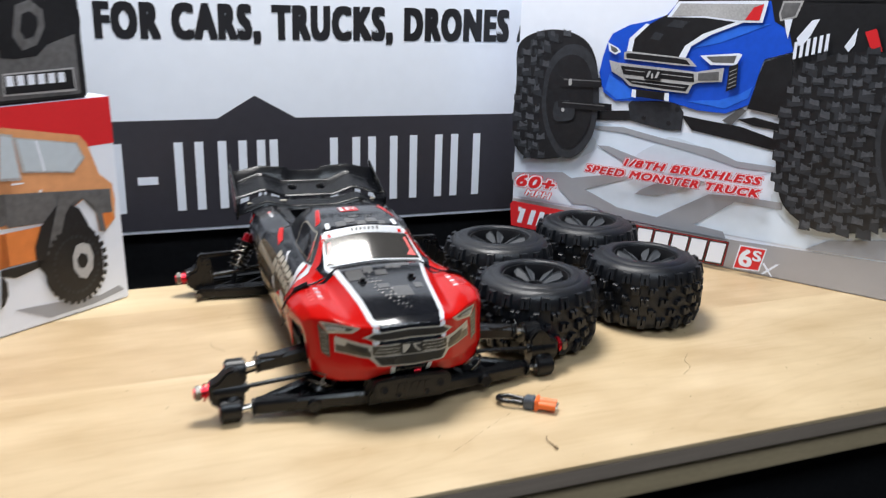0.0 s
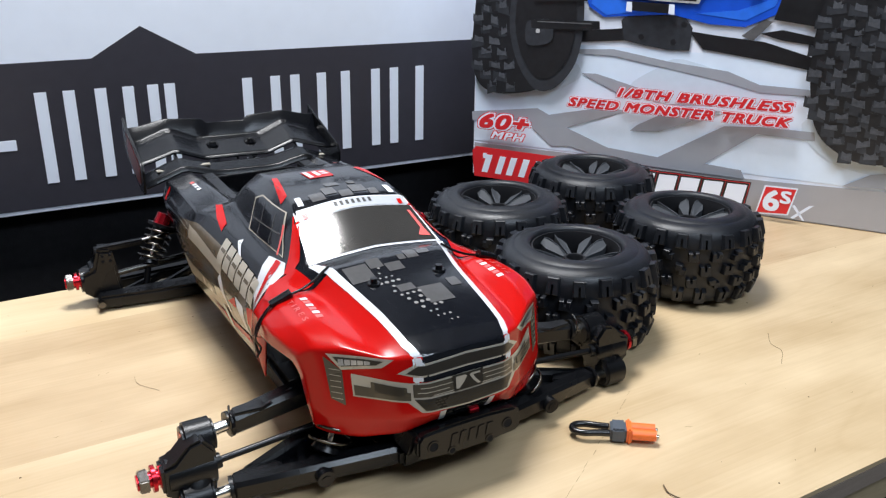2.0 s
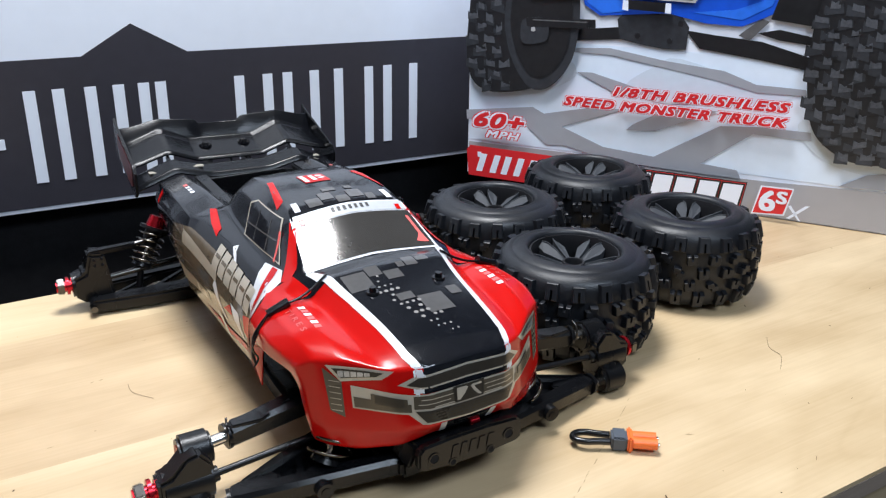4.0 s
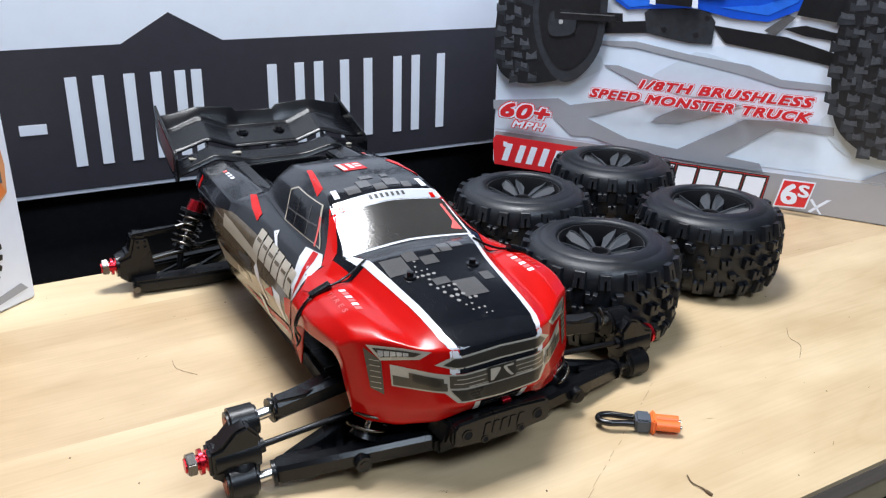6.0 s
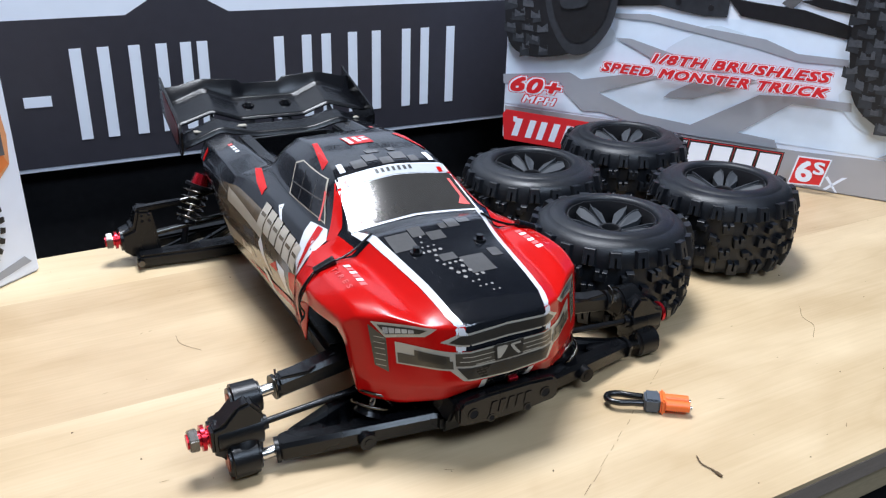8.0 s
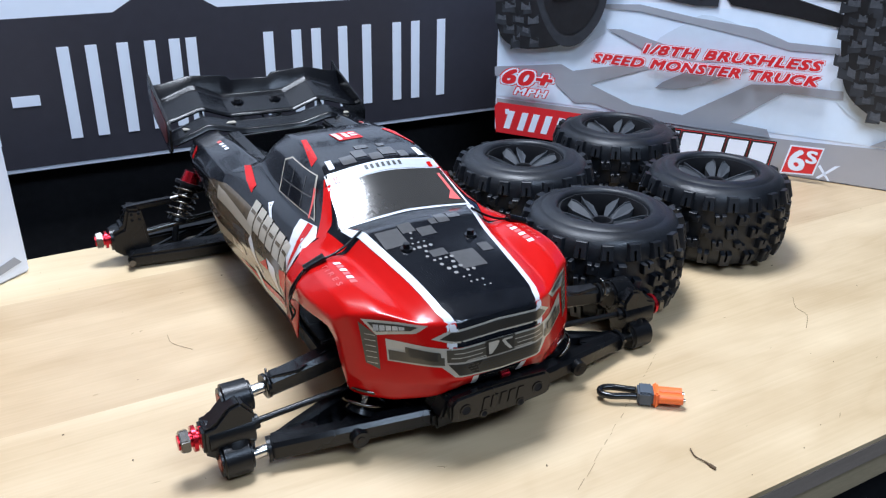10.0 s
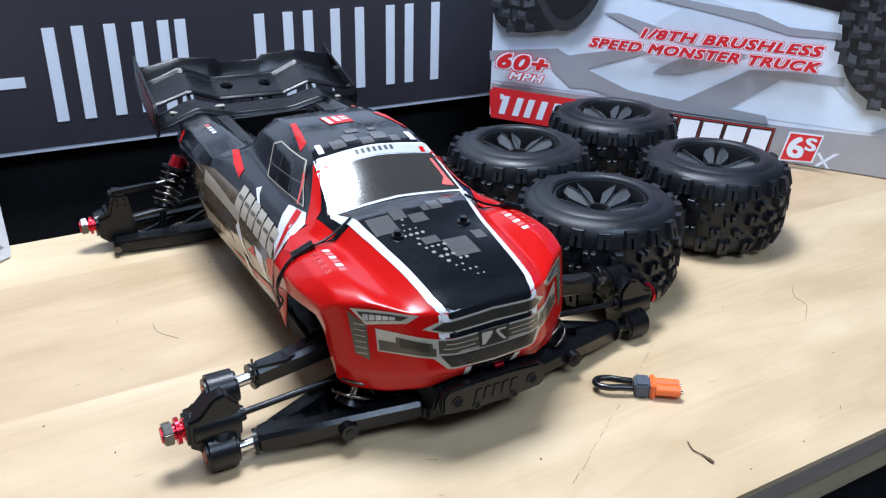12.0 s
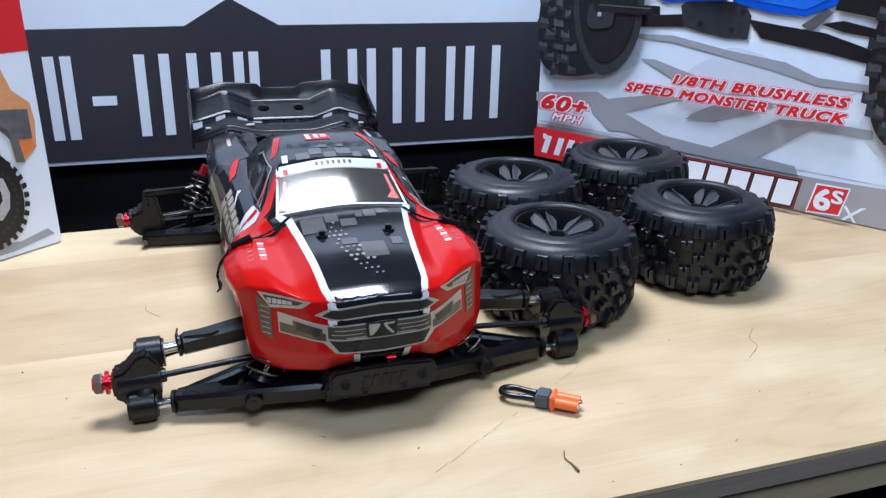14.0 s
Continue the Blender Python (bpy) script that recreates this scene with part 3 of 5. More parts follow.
def rounded(poly, n=4):
    """The same closed outline with its corners eased into curves."""
    out, m = [], len(poly)
    for i in range(m):
        p = [Vector(poly[(i + k) % m]) for k in (-1, 0, 1, 2)]
        for k in range(n):
            u = k / n
            q = 0.5 * (2 * p[1] + (p[2] - p[0]) * u + (2 * p[0] - 5 * p[1] + 4 * p[2] - p[3]) * u * u + (3 * p[1] - p[0] - 3 * p[2] + p[3]) * u ** 3)
            out.append((q.x, q.y))
    return out


def inside(p, poly):
    hit = False
    for (x0, z0), (x1, z1) in zip(poly, poly[1:] + poly[:1]):
        if (z0 > p[1]) != (z1 > p[1]) and p[0] < (x1 - x0) * (p[1] - z0) / (z1 - z0) + x0:
            hit = not hit
    return hit


def knobs(poly, hole, rng, step, size):
    """Blocky tread marks scattered over a printed tyre."""
    xs, zs = [p[0] for p in poly], [p[1] for p in poly]
    out, row, z = [], 0, min(zs)
    while z < max(zs):
        x = min(xs) + (row % 2) * step / 2
        while x < max(xs):
            c = (x + rng.uniform(-0.1, 0.1) * step, z + rng.uniform(-0.1, 0.1) * step)
            if inside(c, inset(poly, 0.95)) and not (hole and inside(c, inset(hole, 1.12))):
                w, h, sl = size * rng.uniform(0.5, 1.0), size * rng.uniform(0.4, 0.7), rng.uniform(-0.4, 0.4)
                out.append([(c[0] - w / 2, c[1] - h / 2), (c[0] + w / 2, c[1] - h / 2 + sl * h), (c[0] + w * 0.4, c[1] + h / 2 + sl * h), (c[0] - w * 0.1, c[1] + h * 0.2), (c[0] - w / 2, c[1] + h / 2)])
            x += step
        z += step * 0.62
        row += 1
    return out


def right_carton():
    d = Vector((0.2465, -0.368)).normalized()
    o = Vector((0.7005, 1.384)) - 0.021 * d
    t, k = carton("truck_carton", (o.x, o.y, 0), d, 0.68, 0.47, 0.28, "large glossy printed carton with a blue toy truck picture", "card_white", False)
    put, text = printer(t, k, 0.021)
    rng = random.Random(4)
    top = 0.465
    put("print_sky", [[(-0.018, 0.15), (0.655, 0.15), (0.655, top), (-0.018, top)]], "card_white", "pale printed backdrop")
    put("print_floor", [[(-0.018, 0.056), (0.655, 0.056), (0.655, 0.21), (-0.018, 0.21)]], "card_sky")
    put("print_band", [[(-0.018, 0.002), (0.655, 0.002), (0.655, 0.06), (0.61, 0.0575), (0.516, 0.0535), (0.409, 0.0495), (0.235, 0.0475), (0.187, 0.054), (-0.018, 0.052)]], "card_band", "grey band along the foot")
    put("print_shadow", [rounded(R_SHADE)], "card_mist")
    put("print_shadow", [rounded([(-0.019, 0.15), (0.03, 0.13), (0.09, 0.136), (0.144, 0.166), (0.12, 0.19), (0.04, 0.17)]), rounded([(0.44, 0.13), (0.48, 0.085), (0.56, 0.075), (0.65, 0.1), (0.65, 0.14), (0.5, 0.15)])], "card_mist")
    put("print_shadow", [R_GREY_A], "card_grey")
    put("print_shadow", [R_GREY_B, R_GREY_C], "card_grey")
    put("print_shadow", [R_WEDGE, [(0.221, 0.097), (0.23, 0.106), (0.285, 0.138), (0.341, 0.136), (0.261, 0.1)], [(0.5, 0.056), (0.53, 0.075), (0.655, 0.1), (0.655, 0.062)]], "card_grey")
    put("print_arm", [R_ARM_A, R_ARM_B, R_ARM_C, R_ARM_R, R_LINK_R], "card_black", "black printed suspension arms")
    put("print_spring", [R_SPRING], "card_dim")
    put("print_bumper", [R_BUMPER], "card_tyre", "dark printed bumper plate")
    put("print_bolt", [[(x + 0.004 * math.cos(a * math.tau / 8), z + 0.004 * math.sin(a * math.tau / 8)) for a in range(8)] for x, z in ((0.225, 0.226), (0.268, 0.222), (0.28, 0.245))], "card_black")
    put("print_body", [R_BODY], "card_blue", "blue printed truck body")
    put("print_body", [[(0.261, 0.405), (0.404, 0.414), (0.42, top), (0.30, top)]], "card_black")
    put("print_highlight", [R_SHINE_A, R_SHINE_B, R_SHINE_C], "card_blue_light")
    put("print_side", [R_FLANK, [(0.404, 0.413), (0.655, 0.413), (0.655, top), (0.404, top)], [(0.55, 0.33), (0.655, 0.3), (0.655, 0.42), (0.55, 0.42)]], "card_black", "black printed flank")
    put("print_arch", [R_ARCH], "card_black")
    put("print_window", [R_WINDOW], "card_steel")
    put("print_window", [inset(R_WINDOW, 0.8)], "card_dim")
    put("print_slash", [R_SLASH_A, R_SLASH_B, R_SLASH_C], "card_white")
    put("print_bonnet", [R_HOOD], "card_black")
    put("print_tile", [[(0.25, 0.372), (0.275, 0.37), (0.285, 0.38), (0.262, 0.383)], [(0.225, 0.352), (0.24, 0.35), (0.247, 0.36), (0.232, 0.363)]], "card_tyre")
    put("print_stripe", [R_STRIPE_L, R_STRIPE_R], "card_white")
    put("print_surround", [R_SCREEN_RIM], "card_white")
    put("print_screen", [R_SCREEN], "card_steel")
    put("print_cage", [R_SCREEN_RED], "card_red")
    put("print_grille", [R_UPPER, R_GRILLE], "card_steel", "silver printed grille")
    put("print_grille", [R_UPPER_IN, R_GRILLE_IN, R_GRILLE_LOW], "card_black")
    put("print_grille", [R_GRILLE_BOX], "card_dim")
    put("print_grille_line", [[(0.188, 0.3005), (0.3, 0.2965), (0.3, 0.2975), (0.188, 0.3015)], [(0.2, 0.283), (0.29, 0.28), (0.29, 0.281), (0.2, 0.284)]], "card_steel")
    put("print_lamp", [R_LAMP_R, R_LAMP_L], "card_white")
    put("print_lamp", [R_LAMP_R_IN, inset(R_LAMP_L, 0.6)], "card_dim")
    put("print_gill", [R_GILL], "card_black")
    put("print_gill", [[(0.3575, 0.285 + i * 0.006), (0.3685, 0.291 + i * 0.006), (0.3685, 0.292 + i * 0.006), (0.3575, 0.286 + i * 0.006)] for i in range(5)], "card_steel")
    put("print_chin", [R_CHIN], "card_black")
    put("print_chin", [R_CHIN_LINE, [(p[0] - 0.056, p[1] + 0.001) for p in R_CHIN_LINE]], "card_white")
    put("print_badge", [[(0.222, 0.289), (0.25, 0.288), (0.25, 0.304), (0.222, 0.305)]], "card_black")
    put("print_badge", [[(0.225, 0.292), (0.229, 0.292), (0.233, 0.302), (0.229, 0.302)], [(0.24, 0.292), (0.244, 0.292), (0.248, 0.302), (0.244, 0.302)], [(0.234, 0.291), (0.237, 0.291), (0.237, 0.299), (0.234, 0.299)]], "card_steel")
    # the model name becomes plain slanted bars
    put("print_bar", [[(a, 0.334 + 0.013 * i / 5), (a + 0.0045, 0.335 + 0.013 * i / 5), (a + 0.0045, 0.359 + 0.013 * i / 5), (a, 0.358 + 0.013 * i / 5)] for i, a in enumerate(0.4455 + 0.0082 * j for j in range(6))], "card_white")
    put("print_shock", [R_SHOCK], "card_red")
    right_tyre = R_TYRE_R[:7] + [(0.625, 0.325), (0.655, 0.27), (0.655, 0.15), (0.63, 0.118)] + R_TYRE_R[7:]
    right_hole = [(0.578, 0.25), (0.584, 0.2), (0.6, 0.16), (0.625, 0.15), (0.648, 0.19), (0.65, 0.26), (0.62, 0.305), (0.592, 0.29)]
    for outer, tread, hole in ((R_TYRE_L, R_TREAD_L, R_TYRE_L_IN), (right_tyre, right_tyre, right_hole)):
        put("print_tyre", [rounded(outer)], "card_black", "black printed knobbly tyre")
        put("print_sidewall", [rounded(inset(hole, 1.22))], "card_tyre")
        put("print_tread", knobs(inset(tread, 1.08), inset(hole, 1.15), rng, 0.026, 0.024), "card_tyre")
        put("print_tread", knobs(inset(tread, 1.05), inset(hole, 1.15), rng, 0.026, 0.017), "card_tread")
        put("print_tread", knobs(inset(tread, 1.0), inset(hole, 1.15), rng, 0.026, 0.008), "card_black")
        put("print_wheel", [rounded(hole)], "card_black")
    put("print_hub", [rounded(inset(R_HUB, 0.9))], "card_tyre")
    put("print_arm", [[(0.072, 0.281), (0.15, 0.283), (0.15, 0.27), (0.074, 0.266)], [(0.07, 0.242), (0.16, 0.243), (0.16, 0.232), (0.072, 0.23)]], "card_black")
    put("print_arm", [[(0.08, 0.2795), (0.148, 0.281), (0.148, 0.279), (0.08, 0.277)], [(0.08, 0.24), (0.158, 0.241), (0.158, 0.2395), (0.08, 0.2385)]], "card_dim")
    put("print_hub", [rounded([(0.079, 0.224), (0.084, 0.224), (0.084, 0.229), (0.079, 0.229)]), rounded([(0.09, 0.27), (0.095, 0.27), (0.095, 0.279), (0.09, 0.279)])], "card_steel")
    put("print_spoke", [[(0.59, 0.245), (0.628, 0.235), (0.628, 0.225), (0.592, 0.215)], [(0.605, 0.29), (0.63, 0.25), (0.622, 0.248), (0.596, 0.28)], [(0.605, 0.165), (0.63, 0.205), (0.622, 0.21), (0.597, 0.175)]], "card_tyre")
    for edge, inner, body, s0, s1, z0, z1 in (("card_white", "card_red", "60+", -0.003, 0.074, 0.081, 0.102), ("card_red", "card_white", "MPH", 0.016, 0.069, 0.066, 0.0765), ("card_white", "card_red", "1/8TH BRUSHLESS", 0.203, 0.428, 0.146, 0.158), ("card_white", "card_red", "SPEED MONSTER TRUCK", 0.134, 0.428, 0.1268, 0.1388)):
        if inner == "card_red":
            text("lettering_edge", body, s0, s1, z0, z1, "card_red", 0.25, 0.3)
        text("lettering_edge", body, s0, s1, z0, z1, edge, 0.19, 0.3)
        text("lettering", body, s0, s1, z0, z1, inner, 0.08 if inner == "card_red" else 0.06, 0.3, 0.0, "red slanted lettering" if inner == "card_red" else "")
    put("print_plate", [[(-0.01, 0.004), (0.3, 0.004), (0.3, 0.03), (0.195, 0.05), (-0.008, 0.051), (-0.014, 0.044)]], "card_red", "red printed plate")
    put("print_logo", [[(0.002 + a, 0.012), (0.012 + a, 0.012), (0.02 + a, 0.04), (0.01 + a, 0.04)] for a in (0, 0.022, 0.04, 0.06, 0.08)] + [[(0.004, 0.034), (0.01, 0.034), (0.01, 0.042), (0.004, 0.042)]], "card_white", "white maker's mark as plain shapes")
    for grow, mat in ((0.0045, "card_black"), (0.0032, "card_red"), (0.0024, "card_black"), (0.0, "card_white")):
        put("print_name", [[(a - grow, 0.012 - grow), (a + 0.025 + grow, 0.0125 - grow), (a + 0.030 + grow, 0.0455 + grow), (a + 0.005 - grow, 0.045 + grow)] for a in (0.205, 0.2355, 0.266, 0.2965, 0.327, 0.3575)], mat)
    put("print_plate", [[(0.402, 0.009), (0.443, 0.012), (0.45, 0.05), (0.409, 0.049)]], "card_white")
    put("print_plate", [[(0.404, 0.011), (0.441, 0.014), (0.448, 0.048), (0.411, 0.047)]], "card_red")
    text("lettering", "6", 0.411, 0.429, 0.016, 0.043, "card_white", 0.05)
    text("lettering", "S", 0.431, 0.443, 0.028, 0.044, "card_white", 0.05)
    put("print_scuff", [[(0.446, 0.01), (0.45, 0.009), (0.472, 0.03), (0.466, 0.029)], [(0.446, 0.026), (0.449, 0.028), (0.464, 0.008), (0.461, 0.008)]], "card_white")


right_carton()


def left_carton():
    o, d = (0.013, 1.204, 0.0), Vector((-0.81153, -0.5843))
    t, k = carton("crawler_carton", o, d, 0.42, 0.281, 0.2, "white carton with red lid and orange off-road truck picture", "card_white", True)
    put, text = printer(t, k)
    rng = random.Random(9)
    put("print_lid", [[(0.001, 0.219), (0.41, 0.222), (0.41, 0.28), (0.001, 0.28)]], "card_red", "red printed band")
    put("print_shadow", [L_SHADOW], "card_grey")
    put("print_body", [L_ROOF, [(0.145, 0.14), (0.36, 0.11), (0.36, 0.24), (0.145, 0.255)]], "card_tan", "orange printed truck body")
    put("print_sill", [L_SILL, [(0.16, 0.088), (0.36, 0.07), (0.36, 0.13), (0.16, 0.13)], [(0.012, 0.118), (0.017, 0.13), (0.032, 0.131), (0.03, 0.106)]], "card_orange")
    put("print_panel", [L_PANEL, [(0.155, 0.14), (0.36, 0.13), (0.36, 0.165), (0.155, 0.178)]], "card_dim", "dark printed flank")
    put("print_trim", [inset(L_WINDOW_A, 1.1), inset(L_WINDOW_B, 1.12)], "card_steel")
    put("print_window", [L_WINDOW_A, L_WINDOW_B], "card_shade")
    put("print_trim", [[(0.106, 0.236), (0.109, 0.2365), (0.103, 0.197), (0.1, 0.197)], [(0.145, 0.187), (0.13, 0.186), (0.13, 0.188), (0.145, 0.189)], [(0.112, 0.172), (0.108, 0.172), (0.108, 0.175), (0.112, 0.175)]], "card_white")
    put("print_under", [L_UNDER, inset(L_TYRE, 0.9, 0.012, 0.03)], "card_black")
    put("print_flare", [L_FLARE], "card_dim")
    put("print_tyre", [rounded(inset(L_TYRE, 0.93)), L_TYRE_B], "card_black", "black printed knobbly tyre")
    cx, cz = sum(q[0] for q in L_TYRE) / len(L_TYRE), sum(q[1] for q in L_TYRE) / len(L_TYRE)
    lugs = []
    for i in range(30):
        a = i * math.tau / 30
        ring = lambda k, da: (cx + k * 0.042 * math.cos(a + da), cz - 0.003 + k * 0.0505 * math.sin(a + da))
        lugs.append([ring(0.93, -0.07), ring(1.06, -0.05), ring(1.06, 0.05), ring(0.93, 0.07)])
    put("print_tread", lugs, "card_black")
    put("print_tread", [[(cx + 0.75 * (x - cx), cz + 0.75 * (z - cz)) for x, z in inset(q, 0.8)] for q in lugs], "card_tyre")
    put("print_rim", [L_RIM], "card_steel", "silver printed wheel")
    put("print_rim", [L_HUB], "card_black")
    t2, k = carton("dark_carton", (o[0] + d.x * 0.03, o[1] + d.y * 0.03, 0.2812), d, 0.38, 0.22, 0.17, "black printed carton standing on another carton", "card_black", True)
    put, text = printer(t2, k, -0.03, -0.2812)
    put("print_ground", [[(0.04, 0.287), (0.4, 0.287), (0.4, 0.34), (0.09, 0.345), (0.04, 0.36)]], "card_dim")
    put("print_wheel", [L_K_WHEEL], "card_black")
    put("print_rim", [L_K_RIM], "card_dim", "grey printed wheel")
    put("print_rim", [inset(L_K_RIM, 0.55)], "card_black")
    put("print_plate", [L_K_PLATE], "card_steel")
    put("print_plate", [L_K_PLATE_IN], "card_black")
    put("print_logo", [[(0.06 + a, 0.303), (0.069 + a, 0.303), (0.069 + a, 0.315), (0.06 + a, 0.315)] for a in (0, 0.013, 0.026, 0.039, 0.052, 0.065)], "card_white", "white maker's mark as plain bars")


left_carton()


# ---- loose wheels ----
def wheel():
    """A big knobbly tyre on a split-spoke rim, lying flat: axis up, lower bead on the table."""
    R, W = 0.0752, 0.094
    t = thing("toy_wheel", Matrix(), "black knobbly tyre on split-spoke rim lying on the table", "wheel", "four loose wheels")
    side = [(0.0748, 0.0240), (0.0738, 0.0165), (0.0716, 0.0105), (0.0672, 0.0064), (0.0605, 0.0034), (0.0597, 0.0036), (0.0588, 0.0028), (0.0530, 0.0013), (0.0482, 0.0008), (0.0456, 0.0012), (0.0440, 0.0040), (0.0424, 0.020)]
    prof = [(r, d) for r, d in side[::-1]] + [(R, 0.036), (R + 0.0004, W / 2), (R, W - 0.036)] + [(r, W - d) for r, d in side]
    part("tyre", lathe(prof, 64), "rubber", t, "soft black rubber tyre", smooth=True)
    # tread: staggered rows of notched blocks, with long forked blocks on the shoulders
    bm = bmesh.new()
    rng = random.Random(2)
    for row, (z, rr, w, h) in enumerate(((0.0172, 0.0733, 0.0060, 0.0165), (0.0325, 0.0749, 0.0056, 0.0100), (0.047, 0.0755, 0.0058, 0.0108), (0.0615, 0.0749, 0.0056, 0.0100), (0.0768, 0.0733, 0.0060, 0.0165))):
        shoulder = row in (0, 4)
        out = 1 if row == 0 else -1
        count = 20
        for i in range(count):
            a = (i + 0.5 * (row % 2) + rng.uniform(-0.06, 0.06)) * math.tau / count
            flip = 1 if (row + i) % 2 else -1
            if shoulder:
                k = 1.0 if i % 2 else 0.82
                pieces = [[(-w, -h / 2), (-w * 0.22, -h / 2), (-w * 0.22, h * 0.12), (w * 0.22, h * 0.12), (w * 0.22, -h / 2), (w, -h / 2), (w * 0.9, h / 2 * k), (-w * 0.9, h / 2 * k)]]
                pieces = [[(u, -v * out) for u, v in pc] for pc in pieces]
            elif (i + row) % 3 == 0:
                pieces = [[(-w, -h / 2), (w * 0.2, -h / 2), (w * 0.2, -h * 0.1), (w, -h * 0.1), (w, h / 2), (-w * 0.3, h / 2), (-w * 0.3, h * 0.1), (-w, h * 0.1)]]
            else:
                pieces = [[(-w, -h / 2), (w, -h / 2), (w, h / 2), (w * 0.28, h / 2), (w * 0.24, -h * 0.02), (-w * 0.24, -h * 0.02), (-w * 0.28, h / 2), (-w, h / 2)]]
            for pc in pieces:
                b2 = bmesh.new()
                proud = 0.0056 if shoulder else 0.0062
                turn = 0.0 if shoulder else rng.uniform(-0.2, 0.2)
                ct, st = math.cos(turn), math.sin(turn)
                pc = [(u * flip * ct - v * st, u * flip * st + v * ct) for u, v in pc]
                base = [b2.verts.new((u * 1.06, v * 1.05, -0.003)) for u, v in pc]
                mid = [b2.verts.new((u * 0.96, v * 0.96, proud - 0.0007)) for u, v in pc]
                cap = [b2.verts.new((u * 0.86, v * 0.87, proud)) for u, v in pc]
                b2.faces.new(cap)
                for A, B in ((base, mid), (mid, cap)):
                    for j in range(len(pc)):
                        b2.faces.new((A[j], A[(j + 1) % len(pc)], B[(j + 1) % len(pc)], B[j]))
                lean = 17 * -out if shoulder else 0
                place = Matrix.Rotation(a, 4, "Z") @ Matrix.Translation((rr, 0, z)) @ Matrix.Rotation(radians(-lean), 4, "Y") @ Matrix(((0, 0, 1, 0), (1, 0, 0, 0), (0, 1, 0, 0), (0, 0, 0, 1)))
                join(bm, b2, place)
    part("tread", bm, "rubber", t, "blocky rubber tread knobs")
    part("rim", lathe([(0.0500, W - 0.0075), (0.0492, W - 0.0050), (0.0474, W - 0.0048), (0.0468, W - 0.0075), (0.0462, W - 0.013), (0.0455, W - 0.03), (0.045, 0.03), (0.0465, 0.012), (0.0478, 0.012)], 56), "rim", t, "black nylon rim barrel", smooth=40)
    hub = lathe([(0.0001, 0.058), (0.0088, 0.058), (0.0090, W - 0.0180), (0.0098, W - 0.0162), (0.0122, W - 0.0162), (0.0132, W - 0.0180), (0.0138, W - 0.034), (0.0138, 0.045), (0.0001, 0.045)], 36)
    part("hub", hub, "rim", t, "round open hub", smooth=40)
    n = 5
    for i in range(n):
        rot = Matrix.Rotation(i * math.tau / n, 4, "Z")
        for side in (-1, 1):
            # one blade: a broad face that tilts towards the gap, with a thin raised lip along it
            zi, zo = W - 0.0185, W - 0.0078
            outline = [(0.0118, 0.0012, zi), (0.0118, 0.0056, zi), (0.0330, 0.0152, zo - 0.0065), (0.0466, 0.0140, zo - 0.0035), (0.0468, 0.0078, zo), (0.0400, 0.0040, zo - 0.0005), (0.0280, 0.0018, zo - 0.0045)]
            b2 = bmesh.new()
            up = [b2.verts.new((x, side * y, z)) for x, y, z in outline]
            dn = [b2.verts.new((x, side * y * 0.96, z - 0.008)) for x, y, z in outline]
            b2.faces.new(up)
            b2.faces.new(dn[::-1])
            for j in range(len(up)):
                b2.faces.new((up[j], dn[j], dn[(j + 1) % len(up)], up[(j + 1) % len(up)]))
            bmesh.ops.transform(b2, matrix=rot, verts=b2.verts)
            spoke = part("spoke", b2, "spoke", t, "grey flat-faced spoke")
            lip = tube([rot @ Vector((x, side * y, z + 0.0004)) for x, y, z in ((0.012, 0.0016, zi), (0.0280, 0.0022, zo - 0.0045), (0.0400, 0.0045, zo - 0.0005), (0.0462, 0.0078, zo))], 0.0006, 6)
            part("lip", lip, "spoke", spoke)
        for off in (0.0, 0.024):
            part("lug", rod(rot @ Vector((0.0485, off, W - 0.010)), rot @ Vector((0.0485, off, W - 0.0042)), 0.0015, seg=8), "rim", t)
    for ob in [c for c in t.children if c.name.split(".")[0] in ("rim", "hub", "spoke", "lug")]:
        for piece in (ob, *ob.children):
            piece.data.transform(Matrix.Diagonal((0.875, 0.875, 1, 1)))
    # black disc gives the depth of the rim its shade by colour
    part("back_plate", lathe([(0.0001, 0.034), (0.038, 0.034), (0.038, 0.031), (0.0001, 0.031)], 40), "wall", t, "black disc standing in for shade inside the rim")
    return t


first_wheel = wheel()
WHEELS = [(0.494, 0.902, 20), (0.671, 0.933, 41), (0.514, 1.064, 5), (0.681, 1.108, 33)]
first_wheel.matrix_world = pose(*WHEELS[0][:2], 0.0, 0, 0, WHEELS[0][2]) @ Matrix.Scale(0.965, 4)
for x, y, a in WHEELS[1:]:
    copy_thing(first_wheel, pose(x, y, 0.0, 0, 0, a))


